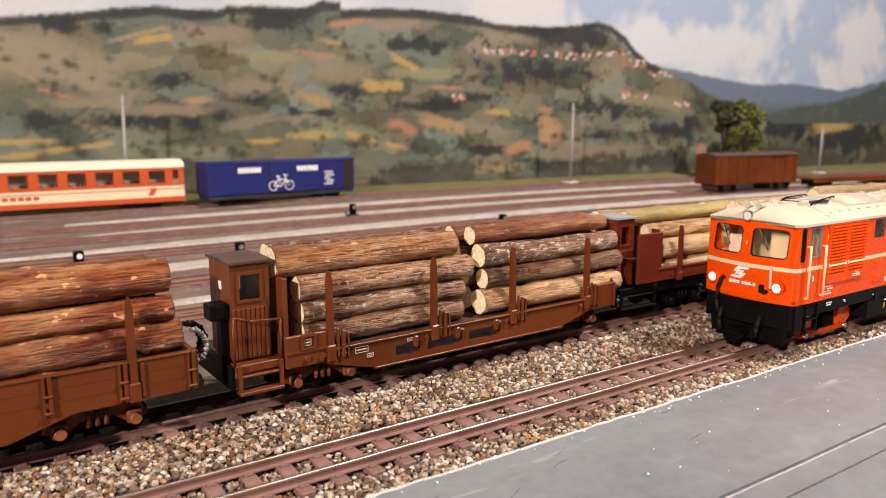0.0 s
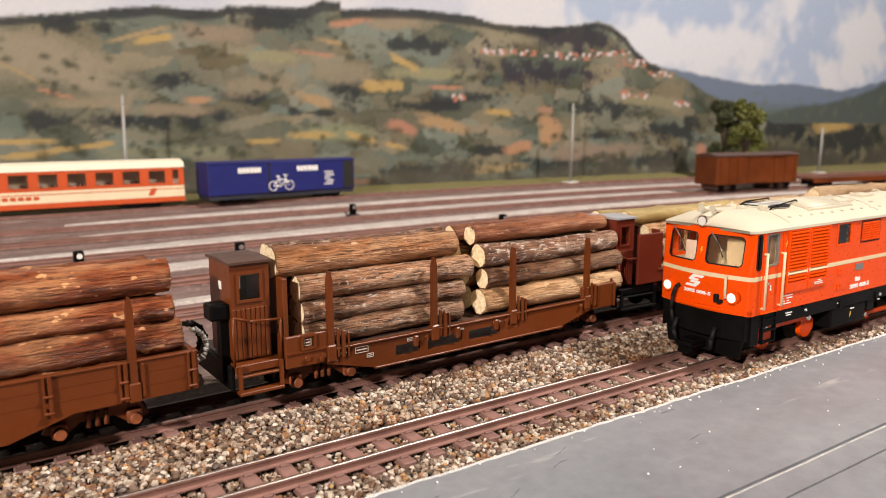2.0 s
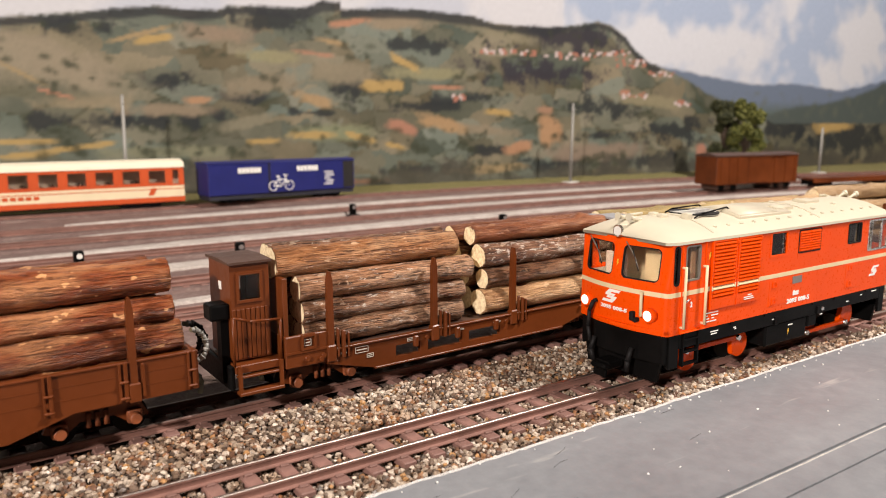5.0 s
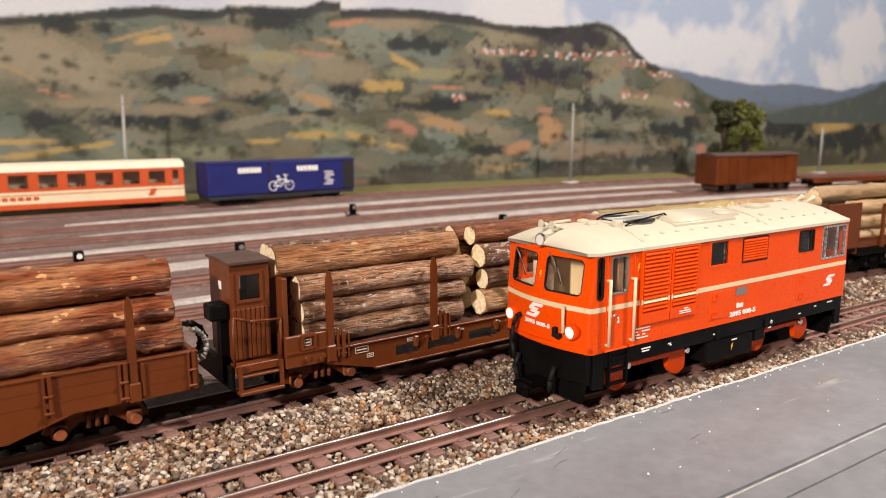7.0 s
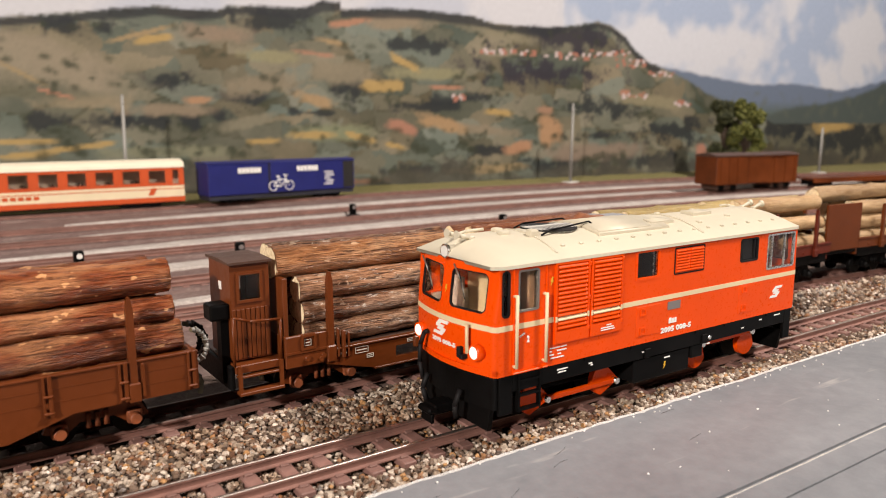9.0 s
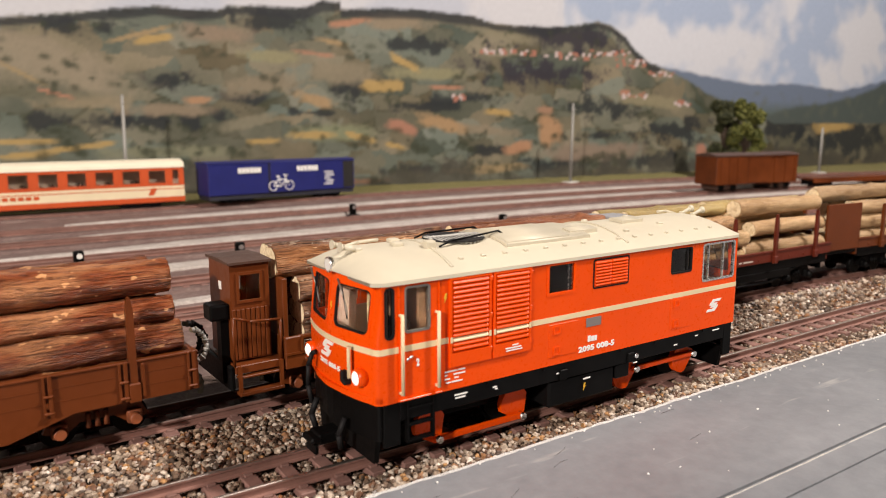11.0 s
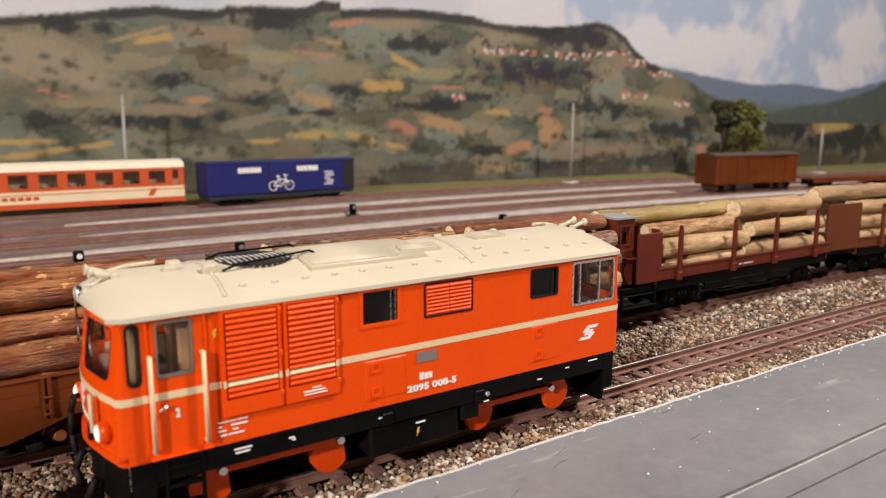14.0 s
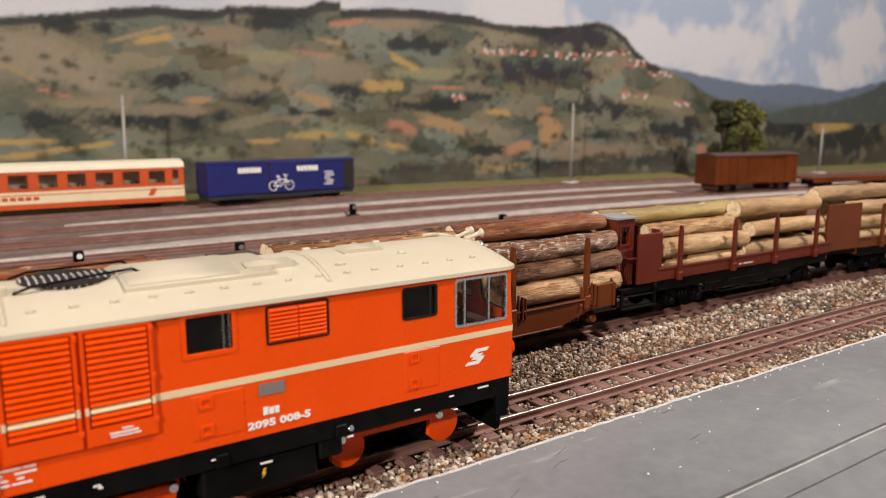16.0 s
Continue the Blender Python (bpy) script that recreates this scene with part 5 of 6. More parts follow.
    plank = part("plank", slab(X(0) + 0.05, X(0) + 4.9, -11.4, 11.4, 9.6, 10.9, 0.1), DARKBROWN, w)
    for i in range(1, n):
        again(plank, 5.0 * i)
    part("centre_sill", slab(X(3), X(length - 3), -5, 5, 6.5, 9.6), BLACK, w, "black centre sill")
    for x in (0, length):
        part("end_wall", slab(X(x) - (0 if x == 0 else 1.0), X(x) + (1.0 if x == 0 else 0), -11.4, 11.4, 8.4, 15.6 if not boarded else 16.4, 0.15), mat, w)
        sx = -1 if x == 0 else 1
        c = part("coupling", slab(min(X(x), X(x) + sx * 4), max(X(x), X(x) + sx * 4), -1.6, 1.6, 5.5, 7.5, 0.3), BLACK, w, "black coupling")
        part("hose", pipe([(X(x) + sx * 0.6, -4, 9), (X(x) + sx * 2.2, -4.2, 8.6), (X(x) + sx * 3.0, -4.4, 6.5), (X(x) + sx * 2.4, -4.5, 4.4)], 0.55), GREENISH, c, "grey coupling hose")
    if boarded:
        for y, r, mat_h in ((-7.5, 3.4, POLE), (-5.0, 4.2, RUBBER), (-2.5, 3.6, RUBBER)):
            arc = [(X(length) + 0.4 + r * 0.9 * math.sin(a), y + 0.6 * math.sin(2 * a), 16.0 + r * math.cos(a)) for a in [math.pi * k / 12 for k in range(13)]]
            hose = part("brake_hose", pipe(arc, 0.5), mat_h, w, "slack ribbed brake hose")
            for p, q in zip(arc[1::2], arc[2::2]):
                part("hose_ring", bar(p, Vector(p) + (Vector(q) - Vector(p)) * 0.45, 0.72, n=10), mat_h, hose)
    bogie(w, X(10.2 if cab else 16), mat)
    bogie(w, X(length - (18.7 if boarded else 14)), mat)
    prints(w, [(X(a), z, wd, hh) for a, z, wd, hh in marks])
    if cab:
        cabin(w, X(0), mat, *cab)
    return w


def truss_wagon(x0, mat, label, stakes, length, cab=None, board=None):
    """A wagon with a thin coloured sill, black underframe with truss rods, stakes, and a cabin or a bare end board."""
    xm, h = x0 + length / 2, length / 2
    w = thing("log_wagon", xm, line_siding(xm), 0, label, "wagon", "log wagons on the siding", slope(line_siding, xm))
    for s in (-1, 1):
        def side(name, a, b, d0, d1, z0, z1, m, parent=w, bevel=0.12):
            return part(name, slab(a - h, b - h, min(s * d0, s * d1), max(s * d0, s * d1), z0, z1, bevel), m, parent)
        sill = side("side_sill", 0, length, 11.4, 12.5, 12.2, 16.2, mat)
        side("sill_rim", 0, length, 12.3, 12.8, 15.6, 16.3, mat, sill, 0.08)
        for x in [6 + 9.0 * i for i in range(int(length / 9))]:
            side("rivet", x, x + 0.5, 12.4, 12.75, 13.2, 13.7, mat, sill, 0.05)
        side("print_line", length * 0.42, length * 0.50, 12.45, 12.6, 13.2, 13.7, FADED, sill, 0)
        side("solebar", 1, length - 1, 10.4, 11.6, 8.6, 12.2, BLACK)
        side("solebar", 24, length - 24, 10.4, 11.8, 6.0, 8.6, BLACK)
        for a, b in ((18, 34), (length - 18, length - 34)):
            part("truss_rod", bar((a - h, s * 11.2, 9.0), (b - h, s * 11.2, 4.6), 0.45, n=6), BLACK, w)
        part("truss_rod", bar((34 - h, s * 11.2, 4.6), (length - 34 - h, s * 11.2, 4.6), 0.45, n=6), BLACK, w)
        for x in stakes:
            st = part("stake", plate([(x - h - 0.75, 12), (x - h + 0.75, 12), (x - h + 0.66, 27), (x - h + 0.2, 29.2), (x - h - 0.2, 29.2), (x - h - 0.66, 27)], "y", min(s * 12.4, s * 13.4), max(s * 12.4, s * 13.4)), mat, w)
            part("stake_socket", slab(x - h - 1.1, x - h + 1.1, min(s * 12.4, s * 13.7), max(s * 12.4, s * 13.7), 11.6, 14.4, 0.25), mat, st)
    plank = part("plank", slab(0.05 - h, 4.9 - h, -11.4, 11.4, 12.2, 13.2, 0.1), DARKBROWN, w)
    for i in range(1, int(length / 5)):
        again(plank, 5.0 * i)
    part("centre_sill", slab(3 - h, length - 3 - h, -5, 5, 6.5, 12.2), BLACK, w, "black centre sill")
    for x, sx in ((0, -1), (length, 1)):
        part("end_wall", slab(x - h - (0 if sx < 0 else 1.0), x - h + (1.0 if sx < 0 else 0), -11.4, 11.4, 9.4, 16.4, 0.15), mat, w)
        part("coupling", slab(min(x - h, x - h + sx * 4), max(x - h, x - h + sx * 4), -1.6, 1.6, 5.5, 7.5, 0.3), BLACK, w, "black coupling")
    for x in (16, length - 16):
        bogie(w, x - h, BLACK)
    if board:
        part("end_board", slab(-h - board, -h + 0.6, -12.4, -11.4, 12.2, 30.2, 0.2), mat, w, "tall end board")
        part("end_board", slab(-h - board, -h + 0.6, 11.4, 12.4, 12.2, 30.2, 0.2), mat, w, "tall end board")
        part("end_platform", slab(-h - board, -h, -11.4, 11.4, 10.6, 12.2, 0.2), BLACK, w)
        part("end_beam", slab(-h - board - 1.2, -h - board, -11, 11, 5.8, 11.8, 0.2), BLACK, w)
    if cab:
        cabin(w, -h, mat, *cab)
    return w


def cabin(w, x0, mat, c0, c1, roofmat, panel):
    """Brakeman's cabin on an end platform, with planked walls, window, railing and steps."""
    a, b = x0 + c0, x0 + c1
    gear, foot = (BLACK, 12.0) if panel else (mat, 9.0)
    part("end_platform", slab(a - 0.4, x0, -11.5, 11.5, 9.2, 11.0, 0.15), gear, w)
    holes = [(a + 1.6, b - 1.8, 24.2, 30.2)]
    cb = part("cabin", holed_wall([a, b], [11.5, 32.4], holes, lambda u, z, d: Vector((u, -9.2 + d, z)), 0.6), mat, w, "planked brakeman cabin")
    part("cabin_wall", holed_wall([a, b], [11.5, 32.4], holes, lambda u, z, d: Vector((u, 3.6 - d, z)), 0.6), mat, cb)
    part("cabin_wall", slab(a, a + 0.6, -8.6, 3.0, 11.5, 32.4), mat, cb)
    part("cabin_wall", slab(b - 0.6, b, -8.6, 3.0, 11.5, 32.4), mat, cb)
    part("window_frame", ring_frame([(a + 1.3, 23.9), (b - 1.5, 23.9), (b - 1.5, 30.5), (a + 1.3, 30.5)], [(a + 1.9, 24.5), (b - 2.1, 24.5), (b - 2.1, 29.9), (a + 1.9, 29.9)], "y", -9.5, -9.0), mat, cb)
    part("pane", slab(a + 1.5, b - 1.7, -8.95, -8.8, 24.2, 30.2), GLASS, cb, "clear cabin window pane")
    n = 8
    for i in range(n):
        x = a + 0.1 + (b - a - 0.2) * i / n
        part("wall_plank", slab(x, x + (b - a - 0.2) / n - 0.22, -9.42, -9.15, 11.8, 22.6, 0.06), mat, cb)
    part("roof", plate([(-9.9, 32.3), (-9.9, 32.8), (-2.8, 33.1), (4.3, 32.8), (4.3, 32.3)], "x", a - 0.5, b + 0.5), roofmat, cb, "slightly curved cabin roof")
    part("label_plate", slab(a - 0.12, a + 0.02, -4.0, -2.4, 26.2, 28.0), WHITE, cb, "small white plate")
    part("brake_box", slab(a - 4.2, a, -8.6, -3.8, 20.5, 24.0, 0.5, segs=2), BLACK, cb, "black brake gear box")
    part("brake_post", slab(a - 1.8, a - 0.1, -7.5, -5.0, 6.5, 20.5), BLACK, cb)
    if panel:
        part("end_board", slab(x0 - panel, x0 + 1.6, -12.4, -11.4, foot, 27.6, 0.15), mat, w, "tall end board")
        part("end_board", slab(x0 - panel, x0 + 1.6, 11.4, 12.4, foot, 27.6, 0.15), mat, w, "tall end board")
    part("end_board", slab(x0 + 0.2, x0 + 1.4, -11.4, 11.4, foot, 28.4, 0.15), mat, w, "tall end board")
    # railing
    rl = part("railing", pipe([(a - 0.5, -11.3, 11), (a - 0.5, -11.3, 21.5), (a + 3, -11.4, 20.3), (x0 - 0.5, -11.4, 19.8), (x0 - 0.5, -11.4, 11)], 0.3, 6), mat, w)
    # steps
    for x in (a, x0 - 1.2):
        part("step_hanger", slab(x, x + 0.7, -12.4, -11.6, 4.6, 11.0), gear, w)
    part("step", slab(a, x0 - 0.5, -12.7, -10.4, 4.6, 5.3, 0.1), gear, w)
    part("step", slab(a, x0 - 0.5, -12.2, -10.4, 8.3, 8.8, 0.1), gear, w)
    part("buffer_plate", slab(a - 1.3, a - 0.4, -11, 11, 5.5, 10.8, 0.2), BLACK, w, "black end beam")


long_wagon(-68.6, BROWN, "brown boarded model wagon loaded with bark-covered logs", [30, 62, 94.7], 107.0, boarded=True)
long_wagon(57.2, BROWN, "brown model stake wagon with brakeman cabin, loaded with logs", [10.9, 39.3, 64.8, 92.8], 105.0, cab=(-10.4, -1.8, DARKBROWN, 0.0),
           marks=((17.0, 9.0, 4.2, 1.9), (31.2, 9.4, 3.0, 1.1), (4.4, 13.1, 2.0, 1.9), (46.5, 9.6, 2.2, 0.5), (13.2, 9.6, 1.8, 0.4), (58, 9.7, 3.0, 0.4), (20, 7.5, 2.2, 1.2)))
truss_wagon(183.0, RED, "red brown model stake wagon loaded with peeled logs", [9.4, 36.7, 60.1, 85.0], 96.0, cab=(-15.6, -8.0, GREYROOF, 9.0))
truss_wagon(298.5, BROWN, "brown model wagon with a tall end board and pale logs", [14, 40, 66, 90], 105.0, board=20.0)


# ---- logs ----
def log(p, q, r0, r1, mat, seed, label, rough=0.10):
    """A twig log from p to q (millimetres): knobbly, slightly bent, with sawn ends."""
    rng = random.Random(seed)
    p, q = Vector(p), Vector(q)
    length = (q - p).length
    n, m = 30, max(16, int(length / 1.3))
    bm = bmesh.new()
    rings = []
    bend_y, bend_z = rng.uniform(-0.7, 0.7), rng.uniform(-0.5, 0.5)
    knots = [(rng.uniform(0.1, 0.9), rng.uniform(0, 6.28), rng.uniform(0.25, 0.6)) for k in range(3)]
    for i in range(m + 1):
        t = i / m
        cx = -length / 2 + length * t
        c = Vector((cx, bend_y * math.sin(math.pi * t), bend_z * math.sin(math.pi * t)))
        ring = []
        for k in range(n):
            a = 2 * math.pi * k / n
            r = (r0 + (r1 - r0) * t) * (1 + rough * noise.noise((cx * 0.12 + seed * 7.1, math.cos(a) * 1.3, math.sin(a) * 1.3)) + 0.07 * noise.noise((cx * 0.35, math.cos(a) * 5 + seed, math.sin(a) * 5)) + 0.07 * noise.noise((cx * 0.9, math.cos(a) * 11 + seed, math.sin(a) * 11)))
            for kt, ka, kh in knots:
                d = math.hypot((t - kt) * length / 2.0, math.sin((a - ka) / 2) * 2 * r0 / 1.4)
                r += kh * math.exp(-d * d)
            x = c.x + ((-0.35 * abs(noise.noise((a * 2.5, seed, 3))) * (1 if i else -1) + rng.uniform(-0.08, 0.08)) if i in (0, m) else 0)
            ring.append(bm.verts.new((x, c.y + r * math.cos(a), c.z + r * math.sin(a))))
        rings.append(ring)
    for u, v in zip(rings, rings[1:]):
        for k in range(n):
            bm.faces.new((u[k], v[k], v[(k + 1) % n], u[(k + 1) % n])).smooth = True
    ends = []
    for ring, sx in ((rings[0], -1), (rings[-1], 1)):
        eb = bmesh.new()
        cen = sum((v.co for v in ring), Vector()) / n
        mid = [eb.verts.new(Vector((cen.x + sx * 0.12, cen.y + (v.co.y - cen.y) * 0.55, cen.z + (v.co.z - cen.z) * 0.55))) for v in ring]
        rim = [eb.verts.new(Vector((cen.x + sx * 0.08, 0, 0)) + Vector((0, cen.y + (v.co.y - cen.y) * 0.96, cen.z + (v.co.z - cen.z) * 0.96))) for v in ring]
        hub = eb.verts.new(cen + Vector((sx * 0.15, 0, 0)))
        for k in range(n):
            eb.faces.new((rim[k], rim[(k + 1) % n], mid[(k + 1) % n], mid[k]))
            eb.faces.new((mid[k], mid[(k + 1) % n], hub))
        bmesh.ops.recalc_face_normals(eb, faces=eb.faces)
        ends.append(eb)
        bm.faces.new(ring)
    bmesh.ops.recalc_face_normals(bm, faces=bm.faces)
    ob = tagged(link("log", bm, mat), label, "log", "logs on the wagons")
    d = (q - p).normalized()
    rot = Vector((1, 0, 0)).rotation_difference(d).to_matrix().to_4x4()
    ob.matrix_basis = Matrix.Translation((p + q) / 2 * MM) @ rot @ Matrix.Rotation(rng.uniform(-0.6, 0.6), 4, "X")
    for eb in ends:
        part("cut_face", eb, CUT, ob, "pale sawn end")
    return ob


def stack(x0, x1, rows, mats, label, seed):
    """Rows of logs across the wagon: (z, [(offset, radius)], end shifts)."""
    rng = random.Random(seed)
    k = 0
    for z, offs in rows:
        for o, r, da, db in offs:
            k += 1
            a, b = x0 + da, x1 + db
            tilt = rng.uniform(-0.5, 0.5)
            r1 = r * rng.uniform(0.84, 0.98)
            f = line_siding
            log((a, f(a) + o + rng.uniform(-0.4, 0.4), z + rng.uniform(-0.15, 0.15)), (b, f(b) + o + rng.uniform(-0.4, 0.4), z + rng.uniform(-0.3, 0.1) - (r - r1) * 0.5), r, r1, mats.get(k, mats[0]), seed * 100 + k, label)


# the near brown wagon: three tiers of thick logs
stack(-64, 36, [(20.4 - 6.0, [(-7.8, 3.3, 0, -2), (-0.8, 3.4, 0, -3), (6.4, 3.4, 0, -3)]), (19.2, [(-8.0, 3.5, 0, 0.6), (-0.5, 3.2, 0, -2), (6.0, 3.3, 0, -4)]), (25.2, [(-7.6, 3.1, 0, -0.6), (-1.0, 3.0, 0, -2.5), (5.5, 3.2, 0, -5)]),
                  (31.6, [(-6.3, 4.0, 0, -0.8), (2.0, 3.6, 0, -3.0)])], {0: REDBARK}, "thick red brown bark log on the wagon", 3)
# the cabin wagon: two bundles
stack(62, 108, [(14.2, [(-7.8, 3.2, 1, -0.5), (-1.2, 3.2, 2, -1), (5.6, 3.2, 1, 0)]), (19.6, [(-8.2, 2.6, 1, 0), (-2.2, 3.0, 2, -2), (4.5, 3.0, 0, -2)]), (24.8, [(-7.6, 2.9, 0.4, 3.0), (-1.2, 3.0, -1, -1), (5, 3.0, 0, -1)]),
                 (31.2, [(-5.8, 3.5, -4.5, -1.0), (1.5, 3.3, -3, -0.5)])], {0: BARK, 1: GREYBARK, 4: DARKBARK, 7: GREYBARK, 10: SPLITBARK, 11: DARKBARK}, "brown bark log with pale sawn ends", 5)
stack(114, 166.5, [(14.6, [(-7.6, 3.3, 0, 0.2), (-1, 3.2, 1, 0), (5.5, 3.2, 0, 0)]), (20.8, [(-7.8, 2.7, 1.2, 0.8), (-2, 2.9, -1, 0), (4.6, 2.9, 1, 0)]), (26.6, [(-6.8, 3.1, 0.5, -0.6), (-0.4, 3.0, -2.5, -1), (5.4, 3.0, -1, -1)]),
                    (32.0, [(-4.6, 2.5, -0.5, -3.0), (0.8, 2.3, -3.5, -4)])], {0: BARK, 1: TANBARK, 4: BARK, 7: FLECKEDBARK, 10: SMOOTHBARK, 11: SMOOTHBARK}, "brown bark log with pale sawn ends", 8)
# the red wagon and the one beyond: peeled, pale logs
stack(184, 229, [(15.6, [(-7.5, 2.6, 0, 1), (-1, 2.8, 0, 0), (5.5, 2.8, 0, 0)]), (21.4, [(-7.6, 3.2, 2, 2.5), (-1, 3, 0, 0), (5.5, 3, 0, 0)]), (27.0, [(-6.0, 2.4, -2, -3), (-0.4, 2.5, 0, -3), (5.0, 2.6, 0, 0)]), (31.4, [(-1.5, 2.2, -7, -2), (3.5, 2.3, -14, 0)])], {0: PEELED, 7: TANBARK, 9: YELLOWWOOD, 10: YELLOWWOOD, 11: YELLOWWOOD}, "pale peeled log with smooth wood", 11)
stack(232, 277, [(16.4, [(-7.5, 2.9, -2, 0), (-1, 3, 0, 0), (5.5, 3, 0, 0)]), (23.6, [(-7.4, 2.7, 3, 1), (-1, 2.8, 0, 0), (5.5, 3, 0, 0)]), (27.4, [(-2.4, 2.4, -4, -6), (4.0, 2.6, 0, 0)]), (31.4, [(-5.6, 3.0, -4, -1), (0.6, 2.6, -13, -3)])], {0: PEELED, 10: YELLOWWOOD}, "pale peeled log with smooth wood", 13)
stack(299, 396, [(16.0, [(-7.5, 2.9, 0, 0), (-1, 3, 0, 0), (5.5, 3, 0, 0)]), (22.0, [(-7.2, 2.9, 1, 0), (-1, 3, 0, 0), (5.5, 3, 0, 0)]), (27.6, [(-6.0, 2.8, -1, 0), (-0.5, 3, 0, 0), (5.5, 3, 0, 0)]), (33.0, [(-4.0, 3.0, -22, -30), (2.5, 2.8, -10, 0)])], {0: PEELED}, "pale peeled log with smooth wood", 17)


# ---- rolling stock in the yard behind ----
def coach():
    x0, x1, y = -130.0, 147.5, 579
    c = thing("passenger_coach", (x0 + x1) / 2, y, 0, "orange and cream model passenger coach with cream roof", "coach")
    h = (x1 - x0) / 2
    holes = []
    x = h - 13
    while x > -h + 16:
        holes.append((x - 12.2, x, 17.6, 27.4))
        x -= 17.7
    holes.append((h - 8.5, h - 3.5, 16.5, 27.6))
    for s in (-1, 1):
        part("side_wall", holed_wall([-h, h], [15.6, 29.0], holes, lambda u, z, d: Vector((u, s * (13.5 - d), z)), 0.8), COACHRED, c, "orange window band")
        part("lower_wall", slab(-h, h, min(s * 12.7, s * 13.5), max(s * 12.7, s * 13.5), 7.6, 15.6), COACHCREAM, c, "cream lower side")
        part("skirt", slab(-h, h, min(s * 12.7, s * 13.6), max(s * 12.7, s * 13.6), 4.0, 7.6), COACHRED, c, "orange skirt")
        part("stripe", slab(-h, h, min(s * 13.4, s * 13.62), max(s * 13.4, s * 13.62), 13.2, 13.8), COACHRED, c)
        for a, b, z0, z1 in holes:
            w = part("window", ring_frame([(a - 0.5, z0 - 0.5), (b + 0.5, z0 - 0.5), (b + 0.5, z1 + 0.5), (a - 0.5, z1 + 0.5)], [(a + 0.4, z0 + 0.4), (b - 0.4, z0 + 0.4), (b - 0.4, z1 - 0.4), (a + 0.4, z1 - 0.4)], "y", s * 13.7, s * 13.0), COACHRED, c)
            part("pane", slab(a, b, min(s * 12.9, s * 13.1), max(s * 12.9, s * 13.1), z0, z1), GLASS, w)
    part("end_wall", slab(h - 0.8, h, -12.7, 12.7, 4.2, 29.0), COACHRED, c)
    part("end_wall", slab(-h, -h + 0.8, -12.7, 12.7, 4.2, 29.0), COACHRED, c)
    part("interior_floor", slab(-h + 1, h - 1, -12.5, 12.5, 13.0, 14.0), DARKIN, c)
    for i in range(14):
        x = -h + 12 + i * 17.7
        part("seat", slab(x, x + 2.6, -10, -3, 14, 20, 0.8), DARKBROWN, c)
        part("seat", slab(x + 8, x + 10.6, -10, -3, 14, 20, 0.8), DARKBROWN, c)
    part("inner_wall", slab(-h + 1, h - 1, -1, 0, 14, 29), COACHIN, c, "beige compartment wall")
    pts = []
    for i in range(13):
        a = math.pi * i / 12
        pts.append((14.0 * math.cos(a), 29.0 + 5.8 * math.sin(a) ** 0.7))
    part("roof", plate(pts, "x", -h - 0.4, h + 0.4), COACHROOF, c, "cream curved roof")
    for xx in (-h + 30, h - 30):
        part("bogie", slab(xx - 14, xx + 14, -9, 9, 0.6, 4.4, 0.5), DARKBLUE, c, "dark bogie")
        for dx in (-8, 8):
            bm = bmesh.new()
            for s in (-1, 1):
                rod(bm, (xx + dx, s * 4.2, 3.6), (xx + dx, s * 5.6, 3.6), 3.6, n=18)
            part("wheelset", bm, BLACK, c)
    part("underframe", slab(-h + 2, h - 2, -11, 11, 2.6, 4.2), DARKBLUE, c)
    part("emblem", plate([(h - 26, 9.0), (h - 22, 9.0), (h - 19.5, 14.4), (h - 23.5, 14.4)], "y", -13.72, -13.6), COACHRED, c, "small orange emblem")
    bm = bmesh.new()
    for i in range(12):
        xx = h - 150 + i * 4.6
        box(bm, xx, xx + 3.4, -13.7, -13.6, 10.0, 12.4)
    part("lettering_bars", bm, COACHRED, c, "faded orange print")


coach()


